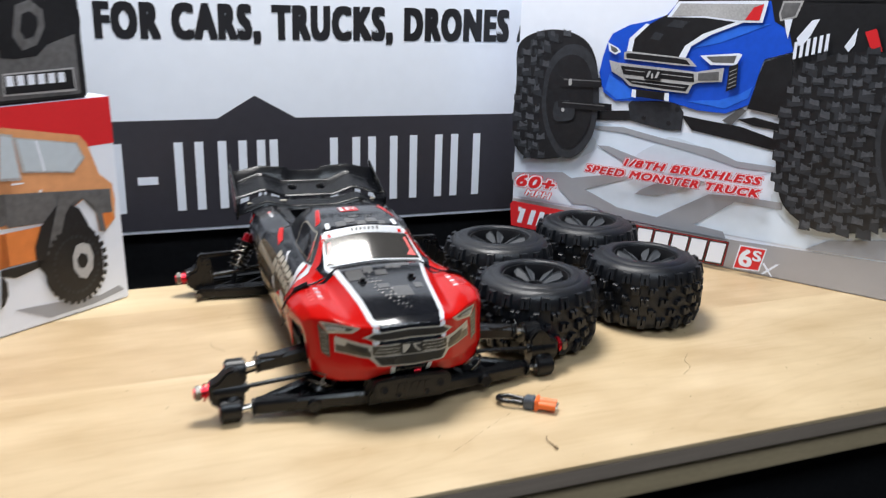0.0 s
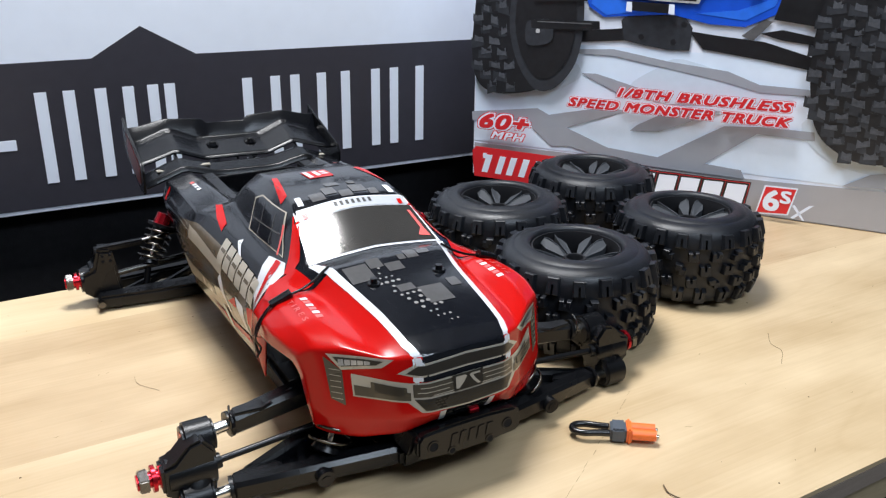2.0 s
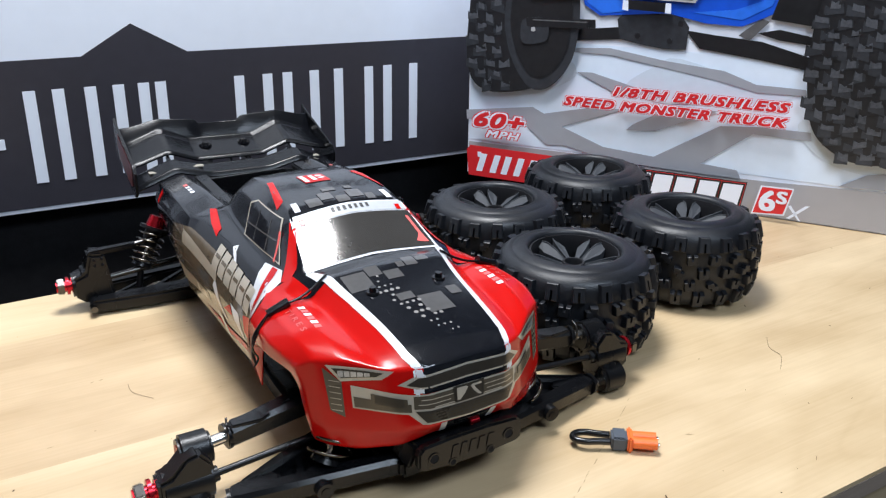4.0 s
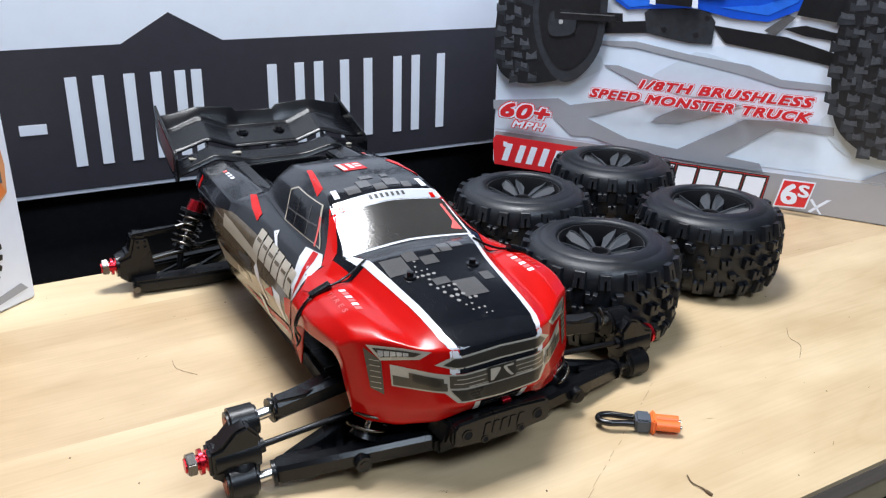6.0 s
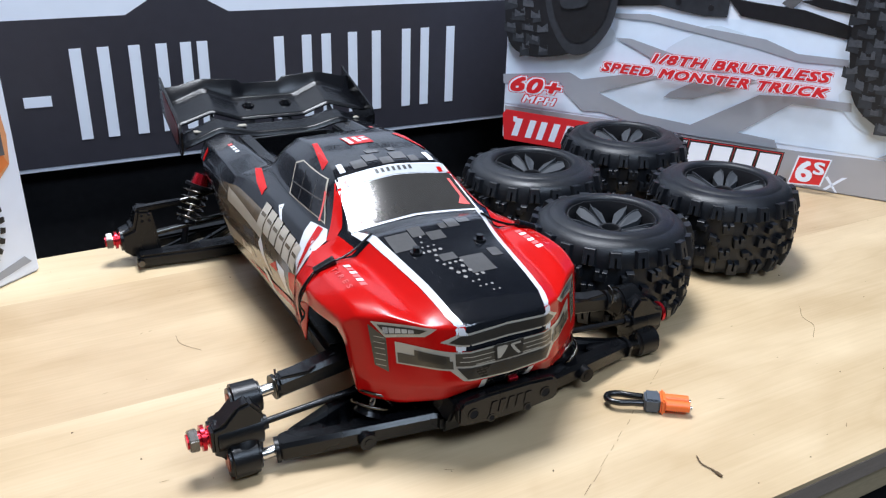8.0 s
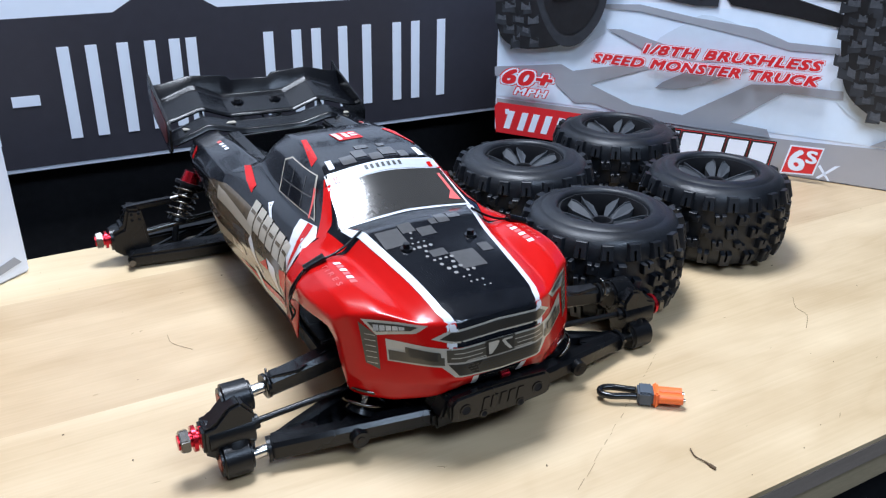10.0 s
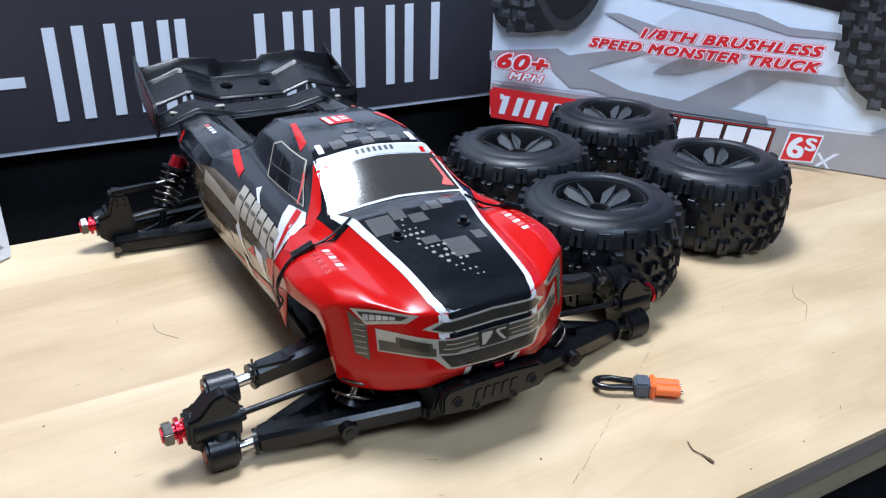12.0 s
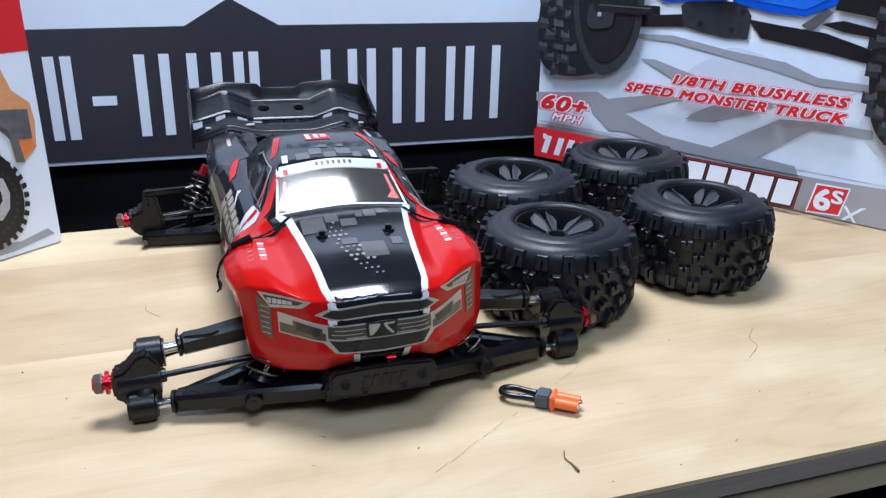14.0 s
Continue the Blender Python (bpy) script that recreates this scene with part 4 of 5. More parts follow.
# ---- shorting plug ----
def plug():
    a = -36.4
    t = thing("loop_plug", pose(0.4062, 0.7408, 0, 0, 0, a), "orange two-pole plug with grey collar and black wire loop", "plug")
    loop = spline([(0.0, 0.0045, 0.007), (-0.009, 0.005, 0.007), (-0.019, 0.0062, 0.0068), (-0.026, 0.004, 0.0066), (-0.028, 0.0, 0.0066), (-0.026, -0.004, 0.0066), (-0.019, -0.0062, 0.0068), (-0.009, -0.005, 0.007), (0.0, -0.0045, 0.007)], 8)
    part("wire", tube(loop, 0.0026, 12), "wire", t, "glossy black looped wire", smooth=True)
    part("collar", block(0.0005, 0.0125, -0.0076, 0.0076, 0.0006, 0.0124, 0.0016), "collar", t, "slate-grey collar with fine ribs", smooth=35)
    for i in range(3):
        part("rib", block(0.0035 + i * 0.003, 0.0048 + i * 0.003, -0.00765, 0.00765, 0.00055, 0.01245, 0.0006), "collar", t, smooth=35)
    part("flange", block(0.0125, 0.0165, -0.0084, 0.0084, 0.0, 0.0134, 0.0014), "orange", t, "orange flange")
    for y in (-0.0043, 0.0043):
        part("barrel", rod((0.0165, y, 0.0072), (0.0345, y, 0.0072), 0.0042, 0.0041, 24), "orange", t, "round orange contact barrel", smooth=40)
        part("pin", rod((0.0335, y, 0.0065), (0.0365, y, 0.0065), 0.0018, 0.0015, 14), "steel", t, "small metal contact tip", smooth=40)


plug()


# ---- the toy truck: built in millimetres about the front axle, nose to -y ----
truck = thing("toy_truck", pose(0.284, 0.812, 0.0), "red and black remote-control truck body without its wheels on the table", "toy truck")


def tpart(name, bm, mats, parent=truck, label="", smooth=False):
    bmesh.ops.scale(bm, vec=(0.001, 0.001, 0.001), verts=bm.verts)
    return part(name, bm, mats, parent, label, smooth)


def mirrored(pts, s):
    return [(s * p[0], *p[1:]) for p in pts]


# rows of the shell from the lip of the nose over bonnet, cab and rear deck; points from the centre line outwards
SHELL = [
    [(0, -57, 54), (30, -57, 53), (44, -50, 46), (68, -35, 42), (84, -21, 42), (91, -13, 44), (92, -9, 47), (86, -8, 47)],
    [(0, -64, 63), (30, -63, 63), (46, -56, 61), (68, -39, 59), (87, -23, 58), (94, -14, 60), (95, -8, 62), (90, -6, 62)],
    [(0, -61, 88), (30, -60, 88), (48, -51, 87), (70, -31, 88), (88, -17, 87), (96, -8, 84), (96, 0, 81), (90, 1, 80)],
    [(0, -58, 105), (32, -57, 104), (51, -46, 102), (72, -27, 106), (90, -12, 104), (99, -2, 96), (98, 8, 87), (92, 9, 85)],
    [(0, -44, 112), (36, -43, 110), (55, -33, 105), (74, -11, 110.5), (91, 0, 109), (102, 9, 100), (102, 17, 90), (95, 18, 88)],
    [(0, -10, 119), (39, -9, 117), (57, 0, 108), (76, 10, 114), (93, 16, 111), (105, 24, 102), (106, 34, 90), (98, 34, 88)],
    [(0, 30, 124), (43, 30, 121.5), (59, 33, 111), (77, 36, 115), (93, 40, 111), (105, 46, 101), (105, 54, 88), (97, 53, 86)],
    [(0, 57, 130), (47, 56, 127.5), (62, 57, 113), (77, 60, 113), (92, 62, 109), (104, 64, 98), (103, 72, 78), (96, 71, 74)],
    [(0, 79, 129.3), (57, 77, 123.5), (69, 76, 119), (78, 80, 113), (91, 82, 107), (101, 86, 92), (100, 92, 64), (93, 93, 29)],
    [(0, 105.5, 144.8), (53, 102, 136), (62, 101, 127), (71, 102, 117), (79, 104, 110), (90, 106, 94), (97, 106, 70), (94, 106, 42)],
    [(0, 132, 157), (48, 128, 149.5), (56, 126, 140), (70, 126, 118), (79, 126, 111), (91, 126, 95), (98, 126, 72), (95, 126, 43)],
    [(0, 147, 160.5), (46, 144, 156), (56, 142, 146), (70, 142, 119), (80, 142, 112), (92, 142, 96), (99, 142, 73), (96, 142, 43)],
    [(0, 206, 160), (43, 206, 158), (55, 204, 147), (69, 204, 122), (82, 204, 115), (95, 204, 99), (101, 204, 75), (97, 204, 43)],
    [(0, 248, 152), (40, 248, 151), (53, 250, 141), (66, 252, 125), (88, 254, 117), (100, 254, 101), (104, 254, 78), (99, 254, 43)],
    [(0, 260, 116), (38, 260, 116), (54, 262, 119), (65, 266, 122), (94, 268, 116), (102, 268, 101), (105, 268, 80), (100, 268, 44)],
    [(0, 320, 110), (38, 320, 112), (60, 320, 118), (67, 320, 124), (95, 320, 118), (103, 320, 104), (105, 320, 88), (102, 320, 62)],
    [(0, 390, 104), (40, 390, 106), (62, 390, 114), (69, 390, 120), (94, 394, 113), (101, 386, 102), (103, 370, 90), (100, 364, 86)],
]


def shell_mesh():
    bm = bmesh.new()
    crease = bm.edges.layers.float.new("crease_edge")
    n = len(SHELL[0])
    grid = []
    for row in SHELL:
        right = [bm.verts.new(p) for p in row]
        grid.append([bm.verts.new((-p[0], p[1], p[2])) for p in row[:0:-1]] + right)
    mid = n - 1
    for i in range(len(grid) - 1):
        for j in range(2 * n - 2):
            c = j - mid if j >= mid else mid - 1 - j
            if i >= 14 and c == 0:
                continue
            f = bm.faces.new((grid[i][j], grid[i][j + 1], grid[i + 1][j + 1], grid[i + 1][j]))
            f.material_index = 0 if i < 7 or (i == 7 and c >= 3) or (i == 8 and c == 6) else 1
            if 2 <= i <= 6 and c == 0:
                f.material_index = 1
            if i in (8, 9) and c == 0:
                f.material_index = 2
    hard = {1: 0.6, 2: 0.4, 3: 0.45, 4: 0.75, 5: 0.4, 6: 0.95}
    for i in range(len(grid) - 1):
        for j in range(2 * n - 1):
            c = abs(j - mid)
            e = bm.edges.get((grid[i][j], grid[i + 1][j]))
            if e and c in hard:
                e[crease] = min(1.0, hard[c] + (0.45 if i >= 10 and c in (1, 2) else 0.3 if i >= 8 and c in (1, 2, 3, 4) else 0))
    for i, k in ((3, 0.65), (7, 0.5), (8, 0.8), (10, 0.8), (13, 0.85), (14, 0.8), (0, 0.9), (1, 0.75), (2, 0.35), (15, 0.3), (16, 0.9)):
        for j in range(2 * n - 2):
            e = bm.edges.get((grid[i][j], grid[i][j + 1]))
            if e:
                e[crease] = k
    bmesh.ops.scale(bm, vec=(0.001, 0.001, 0.001), verts=bm.verts)
    bmesh.ops.recalc_face_normals(bm, faces=bm.faces)
    me = bpy.data.meshes.new("cage")
    bm.to_mesh(me)
    bm.free()
    ob = new("cage", me)
    sub = ob.modifiers.new("round", "SUBSURF")
    sub.levels = sub.render_levels = 3
    bpy.context.view_layer.update()
    out = bpy.data.meshes.new_from_object(ob.evaluated_get(bpy.context.evaluated_depsgraph_get()))
    bpy.data.objects.remove(ob)
    bpy.data.meshes.remove(me)
    return out


shell_data = shell_mesh()
shell_data.name = "body_shell"
for m in ("red", "black", "black", "plastic", "plastic", "plastic"):
    shell_data.materials.append(M[m])
for p in shell_data.polygons:
    p.use_smooth = True
shell = new("body_shell", shell_data)
shell.parent = truck
tagged(shell, "glossy red and black moulded body shell")
wall_mod = shell.modifiers.new("sheet", "SOLIDIFY")
wall_mod.thickness, wall_mod.offset, wall_mod.material_offset, wall_mod.material_offset_rim = 0.0012, -1, 3, 0

from mathutils.bvhtree import BVHTree

TREE = BVHTree.FromPolygons([v.co for v in shell_data.vertices], [p.vertices[:] for p in shell_data.polygons])


def sticker(name, polys, mat, way, lift=0.4, parent=shell, label="", grain=7.0, bm=None):
    """A printed film laid on the shell: outlines in millimetres in the plan (way 'top', x y), on the nose ('nose', x z)
    or on a flank ('left' or 'right', y z), pressed on along that direction."""
    if bm is None:
        bm = bmesh.new()
        for poly in polys:
            bm.faces.new([bm.verts.new((a, b, 0)) for a, b in poly])
    else:
        bmesh.ops.delete(bm, geom=[f for f in bm.faces if f.calc_center_median().z < 0.5 * max(v.co.z for v in bm.verts) or abs(f.normal.z) < 0.5], context="FACES")
    bmesh.ops.triangulate(bm, faces=bm.faces)
    for _ in range(5):
        long = [e for e in bm.edges if e.calc_length() > grain]
        if not long:
            break
        bmesh.ops.subdivide_edges(bm, edges=long, cuts=1)
        bmesh.ops.triangulate(bm, faces=bm.faces)
    for v in list(bm.verts):
        a, b = v.co.x / 1000, v.co.y / 1000
        start, d = {"top": ((a, b, 0.3), (0, 0, -1)), "nose": ((a, -0.2, b), (0, 1, 0)), "left": ((-0.3, a, b), (1, 0, 0)), "right": ((0.3, a, b), (-1, 0, 0))}[way]
        hit, normal, _, _ = TREE.ray_cast(Vector(start), Vector(d))
        if hit is None:
            hit, normal, _, _ = TREE.find_nearest(Vector({"top": (a, b, 0.11), "nose": (a, -0.04, b), "left": (-0.1, a, b), "right": (0.1, a, b)}[way]))
        if normal.dot(Vector(d)) > 0:
            normal = -normal
        v.co = hit + normal * lift / 1000
    want = -Vector({"top": (0, 0, -1), "nose": (0, 1, 0), "left": (1, 0, 0), "right": (-1, 0, 0)}[way])
    bm.normal_update()
    bmesh.ops.reverse_faces(bm, faces=[f for f in bm.faces if f.normal.dot(want) < 0])
    return part(name, bm, mat, parent, label, smooth=True, recalc=False)


def both(poly):
    return [poly, [(-x, y) for x, y in poly]]


def rect(x0, x1, y0, y1):
    return [(x0, y0), (x1, y0), (x1, y1), (x0, y1)]


def disc(x, y, r, n=8):
    return [(x + r * math.cos(i * math.tau / n), y + r * math.sin(i * math.tau / n)) for i in range(n)]


def bonnet():
    edge = [(31.8, -57.5), (33, -50), (35, -43), (37.5, -9), (41.5, 28), (46, 57), (51, 72)]
    film = [(-x, y) for x, y in edge] + [(x, y) for x, y in edge[::-1]]
    sticker("bonnet_film", [film], "black", "top", 0.35, label="scratched black bonnet film")
    for s in (-1, 1):
        strip = [(s * x, y) for x, y in edge] + [(s * (x + 5.0), y - 0.5) for x, y in edge[::-1]]
        sticker("stripe", [[(s * 31.6, 104.6), (s * 36.6, 104.2), (s * 35.6, 98), (s * 30.6, 98)]], "white", "nose", 0.62)
        sticker("stripe", [strip], "white", "top", 0.6, label="white bonnet stripe")
    sticker("bonnet_film", [[(-31.6, 97), (31.6, 97), (32.2, 105.4), (-32.2, 105.4)]], "black", "nose", 0.4)
    rng = random.Random(3)
    tiles = [rect(-1, 19, -13, 9), rect(-14, -1.5, 8, 17), rect(-41, -22, 31, 52), rect(-21, -10, 44, 56), rect(-9, 4, 36, 47), rect(12, 22, 48, 60), rect(23, 33, 52, 62), rect(25, 34, 3, 14), rect(5, 11, 48, 55)]
    for r in tiles:
        sticker("tile", [r], "grey_decal", "top", 0.7)
    for i in range(10):
        for j in range(13):
            x, y = -34 + i * 4.7 + (j % 2) * 2.3, -34 + j * 6.4
            if abs(x + 8 + (y - 4) * 0.36) < 11 - abs(y - 6) * 0.06 and rng.random() < 0.86 and not any(inside((x, y), r) for r in tiles):
                sticker("dot", [disc(x, y, rng.uniform(0.7, 1.2) + (0.6 if -16 < y < 30 else 0.0), 7)], "dot", "top", 0.7)
    for i in range(34):
        x, y, a, n = rng.uniform(-30, 30), rng.choice((rng.uniform(-52, -38), rng.uniform(-40, 10))), rng.uniform(-0.9, 0.9), rng.uniform(1.5, 7)
        dx, dy, w = n * math.sin(a), n * math.cos(a), rng.uniform(0.05, 0.1)
        sticker("scratch", [[(x - w, y), (x + w, y), (x + dx + w * 0.3, y + dy), (x + dx - w * 0.3, y + dy)]], "grey_decal", "top", 0.55)
    for x in (-27, 27):
        top = TREE.ray_cast(Vector((x / 1000, 0.026, 0.3)), Vector((0, 0, -1)))[0].z * 1000
        pin = rod((x, 26, top - 6), (x, 26, top + 5), 3.0, 2.6)
        rod((x, 26, top + 0.2), (x, 26, top + 1.6), 5.2, 4.6, 18, pin)
        tpart("body_pin", pin, "plastic", shell, "black body post", 40)


bonnet()


def nose():
    up = [(-47, 92.5), (-36, 99), (0, 101), (36, 99), (47, 92.5), (36, 89.8), (0, 91), (-36, 89.8)]
    sticker("upper_grille", [up], "silver", "nose", 0.5)
    sticker("upper_grille_mesh", [[(-42, 92.6), (-35, 97.6), (0, 99.6), (35, 97.6), (42, 92.6), (34, 91.2), (0, 92.4), (-34, 91.2)]], "champagne_dark", "nose", 0.8)
    main = [(-71, 89.5), (-40, 86), (0, 87), (40, 86), (71, 89.5), (71, 74), (42, 72.5), (34, 65), (0, 63.5), (-34, 65), (-42, 72.5), (-71, 74)]
    sticker("grille_surround", [main], "silver", "nose", 0.5, label="champagne printed grille")
    sticker("grille", [[(-38.5, 85), (0, 85.8), (38.5, 85), (38.5, 76), (0, 75.5), (-38.5, 76)]], "champagne", "nose", 0.8)
    sticker("lower_grille", [[(-38, 74.6), (0, 74.2), (38, 74.6), (31.5, 66.2), (0, 64.8), (-31.5, 66.2)]], "champagne_dark", "nose", 0.85)
    for s in (-1, 1):
        side = [(s * 70, 82), (s * 40, 79.5), (s * 40, 73.8), (s * 70, 75)]
        sticker("grille_side", [side], "champagne", "nose", 0.8)
        slot = [(s * 61, 85.5), (s * 42, 83), (s * 42, 76.5), (s * 61, 78)]
        sticker("grille_slot", [slot], "champagne", "nose", 1.0)
        sticker("grille_slot", [inset(slot, 0.8)], "champagne_dark", "nose", 1.2)
        for z, x0, x1 in ((82.2, 10, 34), (79.0, 14, 36), (76.4, 2, 26)):
            sticker("slot_line", [[(s * x0, z), (s * x1, z - 0.2), (s * x1, z + 0.4), (s * x0, z + 0.5)]], "silver", "nose", 1.1)
        for z in (67.6, 69.6, 71.6):
            for i in range(9):
                x = s * (1.5 + i * 3.2 + (z - 67.6) * 0.7)
                sticker("mesh_slot", [[(x, z), (x + s * 2.3, z), (x + s * 2.3, z + 0.8), (x, z + 0.8)]], "champagne", "nose", 1.1)
        lamp = [(s * 83.5, 102), (s * 64, 102.4), (s * 48, 101.8), (s * 55, 95.6), (s * 76, 91.5)]
        sticker("headlight", [lamp], "silver", "nose", 0.5, label="printed headlight with white surround")
        lens = sticker("headlight_lens", [[(s * 80, 100.4), (s * 64, 100.8), (s * 53.5, 100.4), (s * 57.5, 97.4), (s * 75.5, 94.0)]], "champagne_dark", "nose", 0.9)
        for i in range(5):
            x = s * (60.5 + i * 3.4)
            sticker("led", [[(x, 97.4 - i * 0.6), (x + s * 2.9, 96.8 - i * 0.6), (x + s * 2.9, 99.6 - i * 0.1), (x, 99.7 - i * 0.1)]], "lamp", "nose", 1.2)
        gill = [(s * 85, 100), (s * 75.5, 91), (s * 75.5, 67), (s * 83, 71)]
        sticker("gill_panel", [gill], "champagne", "nose", 0.5)
        for i in range(6):
            z = 92 - i * 4.0
            sticker("gill", [[(s * 82.5, z), (s * 76.5, z - 0.6), (s * 76.5, z - 1.1), (s * 82, z - 0.5)]], "silver", "nose", 0.8)
        sticker("stripe", [[(s * 17, 63.5), (s * 21.5, 63.5), (s * 20.5, 54), (s * 16, 54)]], "white", "nose", 0.5)
        sticker("stripe", [[(s * 32, 90.8), (s * 38, 90.2), (s * 38, 87), (s * 32, 87.2)]], "white", "nose", 0.45)
    sticker("chin_film", [[(-17, 54), (17, 54), (18, 63.6), (-18, 63.6)]], "black", "nose", 0.4)
    sticker("chin_film", [rect(-33, 33, 86.5, 91)], "black", "nose", 0.4)
    # the maker's badge as plain shapes
    sticker("badge", [[(-11, 75.5), (11, 75.5), (12, 87), (-12, 87)]], "champagne_dark", "nose", 1.3)
    sticker("badge", [[(-9.5, 77), (-7.2, 77), (-3.4, 80.8), (-1, 84.6), (-2.4, 85.6), (-9.5, 85.6), (-9.5, 84.2), (-3.8, 84.2), (-5, 82)], [(9.5, 77), (7.2, 77), (3.4, 80.8), (1, 84.6), (2.4, 85.6), (9.5, 85.6), (9.5, 84.2), (3.8, 84.2), (5, 82)]], "silver", "nose", 1.6)


nose()


def fenders_and_cab():
    for s in (-1, 1):
        name = "left" if s < 0 else "right"
        # tyre maker's name: plain bars; the word below it is lettering
        for i in range(6):
            y = 12 + i * 6 if s < 0 else 42 - i * 6
            sticker("bar", [[(s * 72, y), (s * 77, y), (s * 77, y + 4.2), (s * 72, y + 4.2)]], "white" if i % 2 else "pink", "top", 0.5)
        w = words("T I R E S", 34, 4.2, 0.01, 0.0, 1.0)
        bmesh.ops.transform(w, matrix=pose(s * 86, 14 if s > 0 else 48, 0, 0, 0, 90 if s > 0 else -90), verts=w.verts)
        sticker("lettering", None, "pink", "top", 0.5, bm=w, grain=20)
        sticker("fender_film", [[(s * 60, 60), (s * 92, 58), (s * 94, 78), (s * 84, 90), (s * 66, 82)]], "red", "top", 0.45)
        # windscreen pillars and side window
        way = name
        win = [(203, 143), (191, 148), (136, 148), (121, 132), (106, 122), (186, 121)]
        sticker("window_trim", [win], "silver", way, 0.5, label="silver-lined side window")
        sticker("side_window", [inset(win, 0.935)], "black", way, 0.8)
        sticker("window_cage", [[(128, 140), (131, 140), (118, 121), (115, 121)]], "pink", way, 1.0)
        for y in (138, 164):
            sticker("window_cage", [[(y, 122), (y + 1.2, 122), (y + 12, 144), (y + 10.8, 144)]], "grey_decal", way, 1.0)
        sticker("window_cage", [[(128, 133), (192, 130), (192, 131), (128, 134)]], "grey_decal", way, 1.0)
        sticker("pillar_film", [[(80, 119), (86, 125), (122, 147), (127, 147), (96, 122), (88, 116)]], "red", way, 0.6)
        sticker("flank_slash", [[(88, 116), (98, 121), (128, 117), (114, 94), (94, 82), (84, 96)]], "white", way, 0.5)
        sticker("flank_slash", [[(104, 119.5), (114, 118.5), (102, 96), (94, 90), (93, 98)]], "red", way, 0.8)
        sticker("flank_slash", [[(177, 116), (181, 114), (160, 104), (156, 104)]], "white", way, 0.5)
        sticker("flank_panel", [[(300, 102), (262, 108), (190, 104), (100, 100), (96, 60), (110, 44), (270, 44), (306, 62)]], "smoke", way, 0.3, label="smoky lower flank, the table's brown reflection in its colour")
        sticker("flank_slash", [[(272, 104), (270, 92), (184, 84), (186, 92)]], "silver", way, 0.6)
        sticker("flank_slash", [[(186, 86), (189, 80), (160, 62), (154, 62)]], "white", way, 0.6)
        sticker("flank_slash", [[(300, 66), (282, 52), (200, 60), (204, 67)]], "silver", way, 0.6)
        sticker("flank_slash", [[(146, 80), (128, 78), (112, 62), (119, 62), (138, 74)]], "white", way, 0.6)
        sticker("flank_slash", [[(158, 72), (146, 79), (138, 73)]], "red", way, 0.9)
        sticker("flank_slash", [[(120, 80), (104, 84), (94, 76), (96, 68), (112, 70)]], "red", way, 0.6)
        sticker("flank_slash", [[(225, 49), (150, 56), (96, 60), (96, 54), (158, 50)]], "red", way, 0.9)
        sticker("flank_slash", [[(180, 60), (168, 60), (150, 47), (160, 47)]], "white", way, 1.1)
        sticker("flank_slash", [[(230, 82), (204, 84), (190, 72), (212, 70)]], "grey_decal", way, 0.6)
        # the model name as plain upright bars
        for i in range(6):
            y = 200 - i * 15
            top, low = 111 - i * 1.6, 92 - i * 1.6
            sticker("name_bar", [[(y, top), (y - 12.6, top - 0.8), (y - 14.6, low - 0.6), (y - 2, low + 0.4)]], "silver", way, 0.9)
            sticker("name_gap", [[(y - 3, top - 6.5), (y - 12.2, top - 7.1), (y - 12.6, top - 9.5), (y - 3.2, top - 8.9)]], "smoke", way, 1.2)
        sticker("shoulder_mark", [[(s * 76, 268), (s * 72, 260), (s * 80, 218), (s * 86, 214), (s * 84, 236)]], "red", "top", 0.6)
        sticker("shoulder_mark", [[(364, 110), (371, 113), (371, 102), (366, 100)]], "red", way, 0.6)
        sticker("roof_mark", [[(s * 45, 154), (s * 51, 152), (s * 41, 205), (s * 36, 204)]], "red", "top", 0.5)
        for i in range(4):
            sticker("bar", [[(s * 76, 318 + i * 9), (s * 80, 318 + i * 9), (s * 80, 324 + i * 9), (s * 76, 324 + i * 9)]], "pink" if i > 2 else "white", "top", 0.5)
    # windscreen
    glass = [(-57, 77), (0, 79), (57, 77), (49, 129), (0, 131), (-49, 129)]
    sticker("windscreen", [glass], "white", "top", 0.4, label="white windscreen surround", grain=5)
    sticker("windscreen_glass", [[(-54.3, 79), (0, 81), (54.3, 79), (49, 117), (0, 119), (-49, 117)]], "screen", "top", 0.8, label="smoked mirror-like windscreen", grain=5)
    sticker("windscreen_band", [[(-48.5, 118), (0, 120), (48.5, 118), (47, 127.5), (0, 129.5), (-47, 127.5)]], "screen_band", "top", 0.8)
    sticker("windscreen_mark", [rect(-15 + i * 5, -12.5 + i * 5, 123.5, 128) for i in range(7)], "grey_decal", "top", 1.1)
    for s in (-1, 1):
        sticker("windscreen_mark", [rect(min(s * 40, s * 44), max(s * 40, s * 44), 118.5, 124)], "red", "top", 1.1)
        sticker("cage_print", [[(s * 46, 111), (s * 43.5, 111), (s * 46, 92), (s * 41, 85), (s * 44, 84), (s * 51, 83), (s * 49, 92)]], "pink", "top", 1.1)
        sticker("roof_stripe", [[(s * 38, 133), (s * 43, 133), (s * 42, 146), (s * 37, 146)]], "white", "top", 0.5)
        sticker("cowl_stripe", [[(s * 49, 60), (s * 54, 60), (s * 58, 76), (s * 52, 76)]], "white", "top", 0.6)
    sticker("roof_badge", [rect(-14, 9, 182, 207)], "red", "top", 0.5, label="red roof badge with white mark")
    sticker("roof_badge", [rect(-13, -9, 184, 205), rect(-5, -1, 187, 203), rect(1, 7, 190, 194), rect(1, 7, 197, 201)], "white", "top", 0.8)
